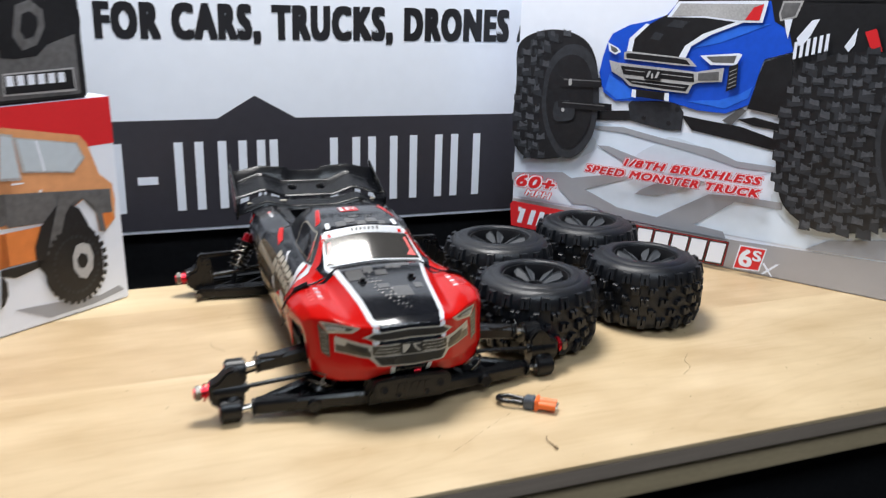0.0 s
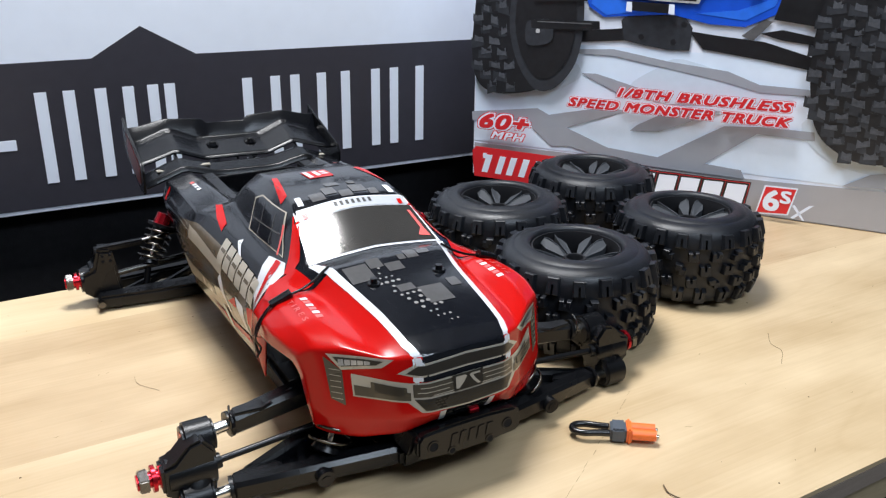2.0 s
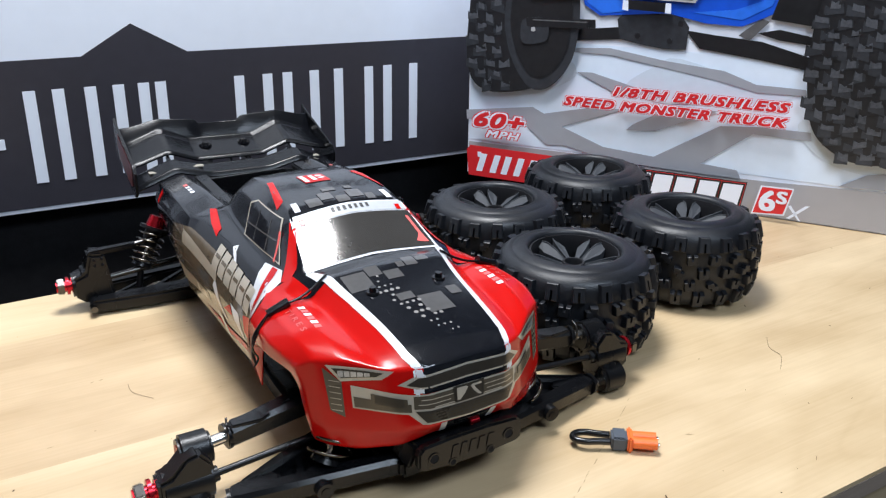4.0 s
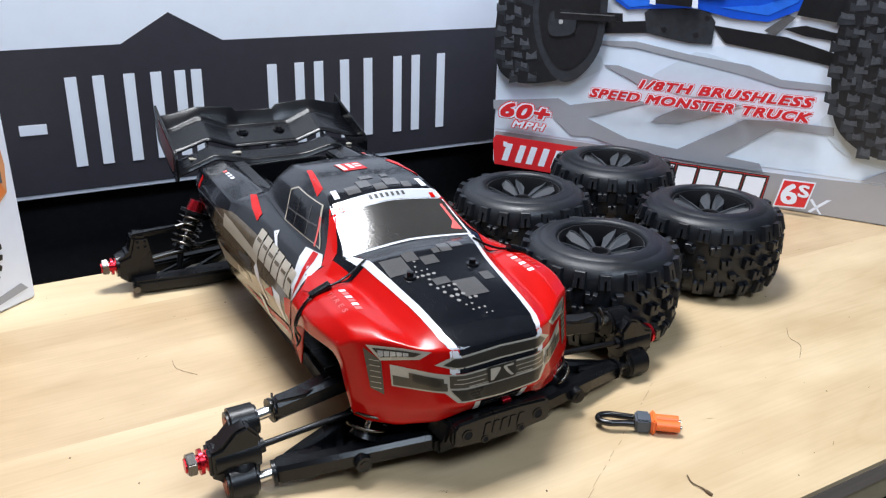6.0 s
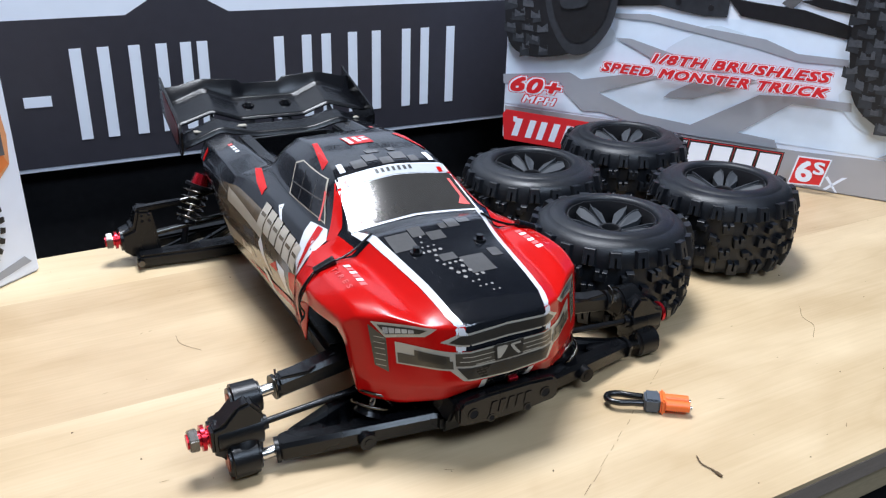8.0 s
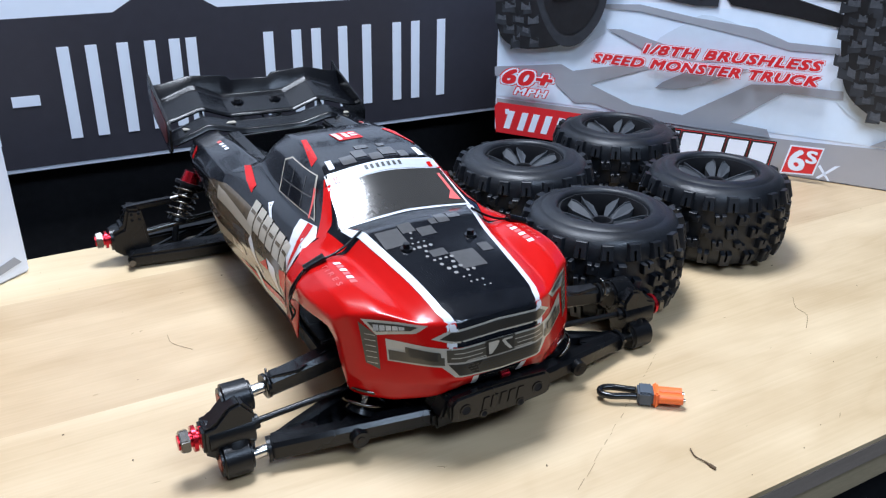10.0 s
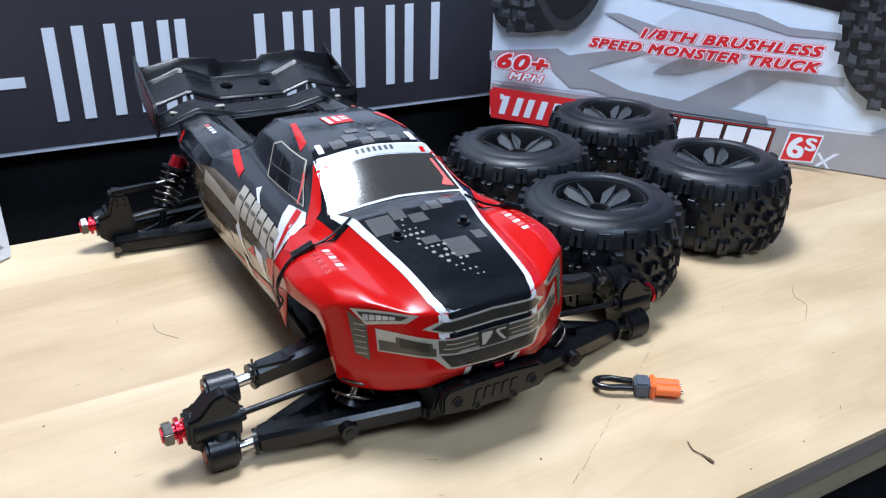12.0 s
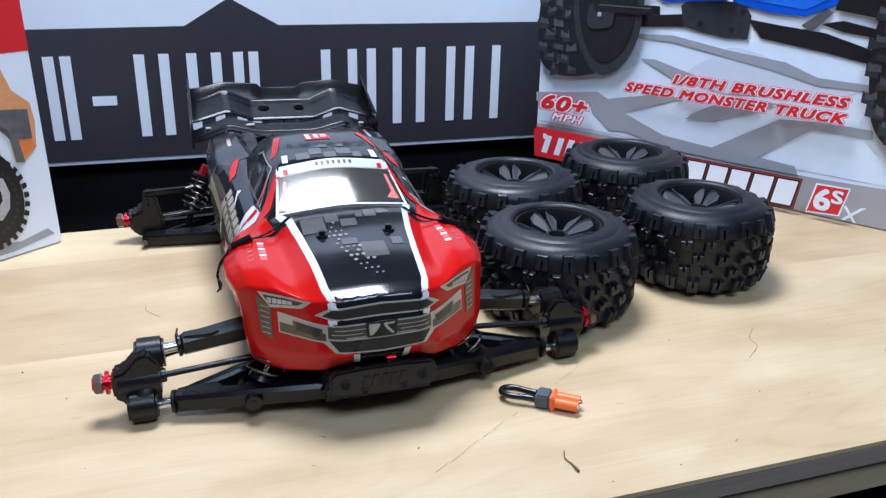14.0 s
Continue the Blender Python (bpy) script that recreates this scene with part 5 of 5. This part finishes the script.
    for r in (rect(-30, -18, 134, 146), rect(-17, -6, 140, 153), rect(-5, 6, 133, 143), rect(7, 20, 138, 151), rect(21, 29, 133, 142), rect(-10, 2, 155, 163), rect(10, 17, 155, 162)):
        sticker("roof_tile", [r], "grey_decal", "top", 0.5)


fenders_and_cab()


def leash(s):
    """The thin cord that ties a body clip to the shell, over a front fender."""
    def on(x, y, up):
        h = TREE.ray_cast(Vector((s * x / 1000, y / 1000, 0.3)), Vector((0, 0, -1)))[0]
        return (s * x, y, (h.z * 1000 if h else 80) + up)
    pts = spline([on(48, 60, 2), on(60, 58, 5), on(72, 56, 3), on(84, 55, 2.2), on(94, 55, 2.2), (s * 106, 56, 96), (s * 109, 54, 84), (s * 108, 52, 74)], 6)
    cord = tpart("leash", tube(pts, 1.0, 8), "plastic", shell, "black cord of a body clip", True)
    a, b = Vector(on(80, 55, 3)), Vector(on(96, 55, 3))
    tpart("clasp", rod(a, b, 3.6, 3.2, 10), "plastic", cord, "ribbed black clasp", 40)
    clip = spline([on(96, 55, 3), (s * 105, 52, 98), (s * 110, 50, 88), (s * 107, 49, 80), (s * 111, 48, 74)], 6)
    tpart("body_clip", tube(clip, 0.8, 6), "dark_steel", cord, "bent wire body clip", True)


for side in (-1, 1):
    leash(side)


# ---- chassis and suspension ----
def chassis():
    tpart("chassis_plate", solid([[(-30, -28), (30, -28), (58, 40), (58, 330), (34, 400), (-34, 400), (-58, 330), (-58, 40)]], 4, "xy", 0.8, 6), "dark_steel", truck, "dark flat chassis plate")
    tpart("front_gearbox", block(-24, 24, -36, 40, 10, 52, 4), "plastic", smooth=35)
    tpart("rear_gearbox", block(-26, 26, 345, 420, 10, 60, 4), "plastic", smooth=35)
    tpart("battery_tray", block(-56, -8, 60, 300, 10, 50, 5), "plastic", smooth=35)
    tpart("motor", rod((28, 170, 34), (28, 260, 34), 22, seg=28), "dark_steel", smooth=40)
    tpart("side_guard", block(-80, -58, 80, 300, 6, 26, 4), "plastic", smooth=35)
    tpart("side_guard", block(58, 80, 80, 300, 6, 26, 4), "plastic", smooth=35)
    tpart("rear_tower", solid([[(-62, 60), (62, 60), (70, 104), (40, 112), (-40, 112), (-70, 104)]], 6, "xz", 1, 384), "plastic", truck, "black rear shock tower")
    tpart("front_tower", solid([[(-55, 50), (55, 50), (58, 84), (-58, 84)]], 6, "xz", 1, 18), "plastic")
    tpart("body_post", rod((-20, 300, 40), (-20, 300, 118), 4), "plastic")
    tpart("body_clip", tube(spline([(-34, 302, 116), (-26, 298, 118), (-14, 300, 117), (-10, 306, 116), (-18, 308, 117), (-30, 303, 119)], 6), 1.0, 6), "dark_steel", truck, "bent wire body clip", True)
    tpart("deck", block(-52, 52, 262, 372, 84, 92, 3), "plastic", truck, "dark tray inside the open rear deck", 35)
    for x in (-54, 54):
        tpart("deck_rail", solid([[(x - 6, 258), (x + 6, 258), (x + 8, 385), (x - 8, 385)]], 8, "xy", 2, 110), "plastic", truck, smooth=35)


chassis()


def bumper():
    plate = [(-41, 35), (-37, 32), (-12, 30), (12, 30), (37, 32), (41, 35), (41, 47), (37, 51.5), (14, 53), (-14, 53), (-37, 51.5), (-41, 47)]
    b = tpart("bumper", solid([plate], 7, "xz", 1.6, -68), "plastic", truck, "black moulded front bumper plate", 40)
    for x, z, r in ((-29.5, 41, 3.4), (29.5, 41, 3.4), (-15, 33.5, 2.2), (15, 33.5, 2.2)):
        ring = lathe([(r, 0.0), (r, 0.7), (r + 1.0, 0.7), (r + 1.2, 0.0)], 18)
        bmesh.ops.transform(ring, matrix=pose(x, -68, z, 90), verts=ring.verts)
        tpart("hole_rim", ring, "plastic", b, "", 40)
        # solid black plug: the hole's inner shade is put into its colour
        tpart("screw_recess", rod((x, -68.3, z), (x, -62, z), r), "wall", b)
    # raised maker's mark as plain bars
    for i in range(5):
        tpart("bar", solid([[(-17 + i * 7, 37), (-12.4 + i * 7, 37), (-10.6 + i * 7, 46.5), (-15.2 + i * 7, 46.5)]], 0.8, "xz", 0.2, -68.7), "plastic", b)
    tpart("brace", block(-44, 44, -50, -26, 16, 30, 3), "plastic", b, smooth=35)
    tpart("brace_top", solid([[(-44, 30), (44, 30), (38, 46), (-38, 46)]], 26, "xz", 2, -58), "plastic", b, smooth=35)
    tpart("red_spacer", rod((4, -58, 53), (11, -58, 53), 2.2, seg=10), "red_metal", b, "small red metal spacer", 40)


bumper()


def front_corner(s):
    g = lambda pts: [(s * x, *r) for x, *r in pts]

    def arm(name, a, b, wa, wb, ha, hb, label):
        """A tapering moulded arm with a recessed top: a at the hub end, b at the chassis end."""
        bm = bmesh.new()
        a, b = Vector(a), Vector(b)
        d = (b - a).normalized()
        side = d.cross(Vector((0, 0, 1))).normalized()
        up = side.cross(d)
        rings = []
        for f, w, h in ((0.0, wa * 0.75, ha * 0.75), (0.03, wa, ha), (0.5, (wa + wb) / 2, (ha + hb) / 2), (0.97, wb, hb), (1, wb, hb * 0.9)):
            c = a.lerp(b, f)
            prof = [(-0.5, -0.35), (-0.35, -0.5), (0.35, -0.5), (0.5, -0.35), (0.5, 0.3), (0.32, 0.5), (-0.32, 0.5), (-0.5, 0.3)]
            rings.append([bm.verts.new(c + side * w * u + up * h * v) for u, v in prof])
        for A, B in zip(rings, rings[1:]):
            for k in range(8):
                bm.faces.new((A[k], A[(k + 1) % 8], B[(k + 1) % 8], B[k]))
        bm.faces.new(rings[0])
        bm.faces.new(rings[-1][::-1])
        return tpart(name, bm, "plastic", truck, label, 30)

    # lower wishbone: two rails that meet in a flat pad, with a thin floor and a cross rib between them
    low = arm("lower_arm", (s * 148, -10, 13.5), (s * 40, -36, 22), 13, 15, 14, 14, "black moulded lower suspension arm")
    web = bmesh.new()
    join(web, solid([[(s * 126, -10), (s * 44, -34), (s * 44, 30), (s * 112, 2)]], 4, "xy", 0.8, 10))
    join(web, solid([[(s * 104, -16), (s * 99, -17), (s * 92, 8), (s * 97, 9)]], 10, "xy", 0.8, 10))
    join(web, solid([[(s * 76, -24), (s * 70, -25), (s * 64, 18), (s * 70, 18)]], 11, "xy", 0.8, 10))
    tpart("arm_web", web, "plastic", low, "ribbed floor of the arm", 35)
    arm("lower_arm_brace", (s * 138, -4, 15), (s * 42, 30, 25), 9, 13, 11, 13, "")
    tpart("arm_pad", solid([[(s * 148, -15), (s * 128, -19), (s * 112, -8), (s * 120, 3), (s * 146, -3)]], 3.5, "xy", 1.0, 17.5), "plastic", low, "flat pad of the arm", 35)
    tpart("arm_lip", rod((s * 149.5, -10, 13.6), (s * 147, -10.4, 13.8), 9.0, seg=20), "plastic", low, "round lip at the ball joint", 40)
    boss = rod((s * 92, -36, 17), (s * 92, -14, 18), 6.2, seg=18)
    rod((s * 92, -36.6, 17), (s * 92, -35.5, 17), 3.2, seg=6, bm=boss)
    tpart("arm_pivot", boss, "plastic", low, "round screw boss", 40)
    up = arm("upper_arm", (s * 141, 11, 50), (s * 50, 28, 56), 13, 22, 14, 17, "black moulded upper suspension arm")
    tpart("arm_pad", solid([[(s * 138, 7), (s * 118, 6), (s * 104, 14), (s * 116, 20), (s * 138, 16)]], 2.5, "xy", 0.8, 56.5), "plastic", up, "", 35)
    tpart("arm_pocket", solid([[(s * 100, 16), (s * 66, 16), (s * 60, 28), (s * 88, 24)]], 1.2, "xy", 0.3, 59.6), "rim", up, "", 35)
    tpart("camber_ball", rod((s * 156, 10.5, 48.5), (s * 141, 11, 50), 4.2, seg=16), "steel", up, "bright steel ball end", 40)
    tpart("arm_lip", rod((s * 142.5, 11, 50), (s * 140, 11.4, 50.2), 9.0, seg=20), "plastic", up, "", 40)
    tpart("camber_clip", tube(spline([(s * 141, 5, 46), (s * 142, 2, 55), (s * 142, 4, 62), (s * 141, 8, 66)], 5), 0.8, 6), "dark_steel", up, "thin wire clip", True)
    tpart("pivot_ball", rod((s * 163, -9, 12), (s * 148, -10, 13.5), 4.2, seg=16), "steel", low, "bright steel ball end", 40)
    tpart("drive_shaft", rod((s * 164, -3, 33), (s * 30, 4, 40), 2.4), "plastic", truck, "thin dark drive shaft", 40)
    link = tpart("steering_link", rod((s * 158, 24, 37), (s * 112, 32, 43), 4.0, 3.8), "plastic", truck, "black steering rod end", 40)
    tpart("turnbuckle", rod((s * 112, 32, 43), (s * 55, 40, 51), 2.3), "steel", link, "bright steel turnbuckle", 40)

    # hub carrier: two rounded drums, a tapering web and the axle housing
    def drum(x0, x1, y, z, r):
        d = rod((s * x0, y, z), (s * x1, y, z), r, seg=28)
        bmesh.ops.bevel(d, geom=[e for e in d.edges if len(e.link_faces) == 2 and max(len(f.verts) for f in e.link_faces) > 4], offset=2.2, segments=3, affect="EDGES")
        return d

    hub = drum(173, 152, 11, 46.5, 12.6)
    join(hub, drum(181, 160, -8, 13.6, 12.6))
    join(hub, solid([[(s * 157, 12), (s * 155, 46), (s * 163, 56), (s * 172, 54), (s * 182, 43), (s * 190, 41), (s * 190, 22), (s * 182, 16), (s * 178, 8)]], 19, "xz", 2, -9))
    rod((s * 156, 0.5, 31), (s * 186, 0.5, 31), 12.5, 11.5, 26, hub)
    neck = bmesh.new()
    rings = []
    for y, z, r in ((-8, 13, 11.5), (-6, 22, 10.5), (1, 31, 10.5), (8, 39, 10.5), (11, 46, 11.5)):
        x = s * (171 - (z - 13) * 0.25)
        rings.append([neck.verts.new((x + 9.6 * math.copysign(abs(math.cos(k * math.tau / 20)) ** 0.6, math.cos(k * math.tau / 20)), y + r * math.sin(k * math.tau / 20), z)) for k in range(20)])
    for A, B in zip(rings, rings[1:]):
        for k in range(20):
            neck.faces.new((A[k], A[(k + 1) % 20], B[(k + 1) % 20], B[k]))
    neck.faces.new(rings[0])
    neck.faces.new(rings[-1][::-1])
    join(hub, neck)
    join(hub, solid([[(s * 152, 8), (s * 172, 8), (s * 166, 28), (s * 158, 31), (s * 152, 27)]], 9, "xy", 2.5, 31))
    h = tpart("hub_carrier", hub, "plastic", truck, "black moulded steering hub", 40)
    tpart("shaft_cup", rod((s * 164, -3, 33), (s * 152, -2.4, 33.6), 6.4, 5.2, 18), "plastic", h, "", 40)
    for z, y, x in ((46.5, 11, 173), (13.6, -8, 181)):
        tpart("pivot_cap", rod((s * (x - 1), y, z), (s * (x + 0.6), y, z), 6.8, seg=20), "copper", h, "copper-red pivot cap", 40)
    axle(s, 2, 31, h)
    shock(s, (s * 84, -16, 24), (s * 52, -2, 84), 14.5, h)


def axle(s, y, z, parent):
    hexm = rod((s * 187, y, z), (s * 190.5, y, z), 8.4, seg=6)
    rod((s * 190.5, y, z), (s * 192.4, y, z), 5.4, seg=20, bm=hexm)
    rod((s * 192.4, y, z), (s * 195, y, z), 9.0, seg=24, bm=hexm)
    rod((s * 195, y, z), (s * 197.4, y, z), 5.4, seg=20, bm=hexm)
    tpart("wheel_hex", hexm, "red_metal", parent, "red anodised wheel hex", 30)
    nut = rod((s * 197, y, z), (s * 203, y, z), 8.8, 8.4, seg=6)
    bmesh.ops.bevel(nut, geom=list(nut.edges), offset=0.7, segments=2, affect="EDGES")
    tpart("wheel_nut", nut, "dark_steel", parent, "dark steel wheel nut", 30)
    tpart("axle_end", rod((s * 203, y, z), (s * 204.2, y, z), 5.2, seg=18), "red_metal", parent)
    tpart("axle_ring", rod((s * 186, y, z), (s * 178, y, z), 11, 12, 20), "plastic", parent, smooth=40)


def shock(s, a, b, r, parent):
    """A coil-over damper from its lower eye a to its top b."""
    a, b = Vector(a), Vector(b)
    d = (b - a).normalized()
    n = (b - a).length
    body = rod(a + d * n * 0.45, b, r * 0.62, seg=20)
    top = tpart("damper", body, "plastic", truck, "black oil-filled damper with coil spring", 40)
    tpart("damper_rod", rod(a, a + d * n * 0.5, 2.2), "steel", top, "", 40)
    tpart("spring_cup", rod(a + d * 2, a + d * 6, r * 0.8, r * 0.7, 22), "plastic", top, "", 40)
    tpart("spring", coil(a + d * 6, a + d * n * 0.78, r, 1.2, 5), "spring", top, "dark steel coil spring", True)
    tpart("adjuster", rod(a + d * n * 0.78, a + d * n * 0.84, r * 1.1, seg=22), "plastic", top, "", 40)
    tpart("damper_cap", rod(a + d * n * 0.84, b + d * 3, r * 0.72, r * 0.62, 22), "red_metal", top, "red anodised damper cap", 40)


def rear_corner(s):
    arm = bmesh.new()
    join(arm, solid([[(s * 178, 346), (s * 178, 362), (s * 45, 362), (s * 45, 334), (s * 120, 338)]], 13, "xy", 2.5, 3))
    join(arm, solid([[(s * 170, 386), (s * 170, 398), (s * 45, 412), (s * 45, 396)]], 12, "xy", 2.5, 4))
    join(arm, solid([[(s * 150, 360), (s * 162, 360), (s * 110, 398), (s * 98, 398)]], 9, "xy", 2, 5))
    join(arm, solid([[(s * 110, 360), (s * 122, 360), (s * 74, 402), (s * 62, 402)]], 9, "xy", 2, 5))
    join(arm, solid([[(s * 160, 356), (s * 172, 356), (s * 172, 396), (s * 160, 396)]], 11, "xy", 2, 4))
    low = tpart("rear_arm", arm, "plastic", truck, "black ribbed rear suspension arm", 35)
    tpart("arm_pin", rod((s * 176, 342, 9), (s * 176, 352, 9), 3.4, seg=14), "dark_steel", low, "", 40)
    hub = bmesh.new()
    join(hub, solid([[(s * 152, 12), (s * 158, 58), (s * 172, 60), (s * 178, 40), (s * 190, 36), (s * 190, 18), (s * 178, 8), (s * 160, 4)]], 26, "xz", 3, 360))
    rod((s * 168, 373, 27), (s * 190, 373, 27), 13, 12, 24, hub)
    h = tpart("rear_hub", hub, "plastic", truck, "black moulded rear hub carrier", 35)
    for i, z in enumerate((48, 54)):
        for x in (161, 168):
            # no hole is cut; a black stub paints the shade in it
            tpart("link_hole", rod((s * x, 359.4, z), (s * x, 364, z), 1.5, seg=8), "wall", h)
    link = tpart("rear_link", solid([[(s * 172, 364), (s * 172, 373), (s * 126, 377), (s * 126, 369)]], 5.5, "xy", 1.2, 56), "plastic", truck, "black rear camber link", 40)
    tpart("turnbuckle", rod((s * 130, 373, 59), (s * 60, 378, 66), 2.2), "dark_steel", link, "", 40)
    tpart("drive_shaft", rod((s * 165, 373, 27), (s * 20, 378, 40), 3), "dark_steel", truck, "", 40)
    axle(s, 373, 27, h)
    tpart("damper_eye", rod((s * 128, 372, 12), (s * 123, 377, 32), 3.4), "plastic", low, "", 40)
    shock(s, (s * 123, 377, 31), (s * 100, 385, 77), 13, h)


for side in (-1, 1):
    front_corner(side * 1.02)
    rear_corner(side * 1.02)


# ---- rear wing ----
def rear_wing():
    def sheet(name, xs, lines, thick, label, parent):
        """A moulded blade: one outline of (y, z) points for each x."""
        bm = bmesh.new()
        rows = [[bm.verts.new((x, y, z)) for y, z in line] for x, line in zip(xs, lines)]
        for A, B in zip(rows, rows[1:]):
            for k in range(len(A) - 1):
                bm.faces.new((A[k], A[k + 1], B[k + 1], B[k]))
        ob = tpart(name, bm, "wing", parent, label, 12)
        so = ob.modifiers.new("sheet", "SOLIDIFY")
        so.thickness, so.offset = thick, 0
        bv = ob.modifiers.new("edges", "BEVEL")
        bv.width, bv.segments, bv.angle_limit = 0.0011, 2, radians(14)
        return ob

    half = [(109, (428, 119), (432, 122), (470, 129), (476, 133), (486, 149)), (97, (430, 121), (434, 124), (471, 132), (477, 136), (486, 150)), (71, (438, 127), (442, 130), (474, 141), (480, 145.5), (487, 156)), (65, (438, 127), (442, 130), (474, 141), (480, 145.5), (487, 156)), (37, (438, 117), (442, 120), (472, 129.5), (478, 133.5), (487, 154)), (27, (438, 117), (442, 120), (472, 129.5), (478, 133), (487, 153)), (22, (438, 117), (442, 120), (472, 129.5), (478, 133), (487, 148))]
    rows = [(-r[0], *r[1:]) for r in half] + half[::-1]
    w = sheet("wing_blade", [r[0] for r in rows], [list(r[1:]) for r in rows], 0.0024, "black moulded wing with stepped blade", truck)
    lift = {109: 0, 97: 4, 71: 14, 65: 14, 37: 7, 27: 6, 22: 6}
    sheet("wing_slat", [r[0] for r in rows], [[(401, 101 + lift[abs(r[0])]), (405, 106 + lift[abs(r[0])]), (424, 109.5 + lift[abs(r[0])]), (431, 108.5 + lift[abs(r[0])])] for r in rows], 0.0024, "narrow black front slat", w)
    for s in (-1, 1):
        plate = [(404, 96), (403, 120), (410, 128), (488, 152), (502, 158), (503, 138), (494, 118), (440, 100), (412, 92)]
        tpart("endplate", solid([plate], 2.6, "yz", 0.6, 109 if s > 0 else -111.6), "wing", w, "black flat wing endplate", 30)
        # thin dark red sheet paints the reflection seen in the endplate
        tpart("endplate_decal", solid([inset(plate, 0.66, -3, -1)], 0.5, "yz", 0, 111.65 if s > 0 else -112.15), "maroon", w, "dark red reflection painted on the endplate")
        z0 = 126.6
        tpart("wing_bolt", rod((s * 22, 462, z0), (s * 22, 462, z0 + 4.5), 4.6, 3.6, 16), "plastic", w, "", 40)
        tpart("wing_washer", rod((s * 22, 462, z0), (s * 22, 462, z0 + 2), 7.4, 6.8, 20), "wing", w, "", 40)
        tpart("wing_stay", solid([[(395, 90), (470, 108), (470, 118), (420, 110), (395, 104)]], 6, "yz", 1, s * 22 - 3), "plastic", w, "", 35)
        tpart("wing_strut", solid([[(418, 112), (446, 120), (446, 128), (418, 117)]], 2.5, "yz", 0, s * 69 - 1.2), "wing", w)
        tpart("wing_decal", block(s * 88 - 7, s * 88 + 7, 412, 419, 115.2, 116.2), "silver", w, "small white sticker")
    tpart("wing_decal", block(-50, -38, 412, 419, 117.5, 118.7), "silver", w)
    tpart("wing_strut", solid([[(418, 104), (448, 114), (448, 118), (418, 108)]], 2.5, "yz", 0, -1.2), "wing", w)
    w.matrix_local = pose(-0.004, 0, 0.125) @ pose(0, 0, 0, 0, 1.4, 0) @ pose(0, 0, -0.125)
    tpart("wing_mount", block(-30, 30, 392, 402, 60, 104, 3), "plastic", truck, "black wing mount", 35)


rear_wing()


# ---- crumbs and marks on the table ----
def litter():
    t = thing("twig", pose(0.400, 0.664, 0.0012), "thin dry brown twig lying on the table", "twig")
    part("stem", tube(spline([(0.001, 0.012, 0), (-0.002, 0.004, 0), (0.0, -0.004, 0), (0.0005, -0.012, 0)], 5), 0.00045, 6), "speck", t)
    part("tip", tube(spline([(0.0, -0.003, 0.0), (0.0002, -0.008, 0.0002), (0.0008, -0.0125, 0)], 4), [0.0006] * 4 + [0.0011] * 5, 6), "speck", t)
    for pts, r in (([(0.107, 1.011, 0), (0.108, 0.995, 0), (0.121, 0.977, 0)], 0.00014), ([(0.655, 0.801, 0), (0.64, 0.785, 0), (0.637, 0.77, 0), (0.617, 0.754, 0)], 0.00014)):
        h = thing("fibre", pose(pts[0][0], pts[0][1], 0.0004), "fine dark fibre lying on the table", "fibre")
        part("strand", tube(spline([(x - pts[0][0], y - pts[0][1], 0) for x, y, _ in pts], 6), r, 5), "speck", h)
    ln = thing("scratch", pose(0.305, 0.68, 0.0002), "thin dark scratch across the tabletop", "mark")
    bm = bmesh.new()
    rng = random.Random(5)
    a, b = Vector((0, 0)), Vector((0.178, 0.115))
    d = (b - a).normalized()
    nrm = Vector((-d.y, d.x))
    k = 0.0
    while k < 0.2:
        step = rng.uniform(0.005, 0.022)
        p, q = a + d * k, a + d * (k + step * rng.uniform(0.4, 0.95))
        o = rng.uniform(-0.0006, 0.0006)
        w = rng.uniform(0.0001, 0.00025)
        bm.faces.new([bm.verts.new((*(c + nrm * (o + e)), 0)) for c, e in ((p, -w), (q, -w), (q, w), (p, w))])
        k += step
    part("groove", bm, "line", ln)
    rng = random.Random(21)
    for _ in range(46):
        x, y = rng.uniform(0.02, 0.95), rng.uniform(0.63, 1.12)
        m = thing("dent", pose(x, y, 0.0002, 0, 0, rng.uniform(-30, 60)), "tiny dark dent in the tabletop", "mark", "dents in the tabletop")
        n, w = rng.uniform(0.0008, 0.004), rng.uniform(0.00015, 0.0004)
        d = bmesh.new()
        d.faces.new([d.verts.new(p) for p in ((-n, -w * 0.4, 0), (0, -w, 0), (n, -w * 0.3, 0), (n * 0.6, w * 0.7, 0), (-n * 0.5, w, 0))])
        part("mark", d, "line", m)
    rng = random.Random(11)
    bm = bmesh.new()
    for _ in range(60):
        x, y = rng.uniform(0.0, 0.95), rng.uniform(0.63, 1.22)
        r = rng.choice((0.0003, 0.0004, 0.0005, 0.0007))
        bmesh.ops.create_icosphere(bm, subdivisions=1, radius=r, matrix=pose(x, y, r * 0.3, 0, 0, rng.uniform(0, 180)) @ Matrix.Diagonal((rng.uniform(0.7, 2), 1, 0.5, 1)))
    tagged(part("crumbs", bm, "speck"), "scattered dark crumbs on the tabletop", "crumbs", kind="stuff")


litter()
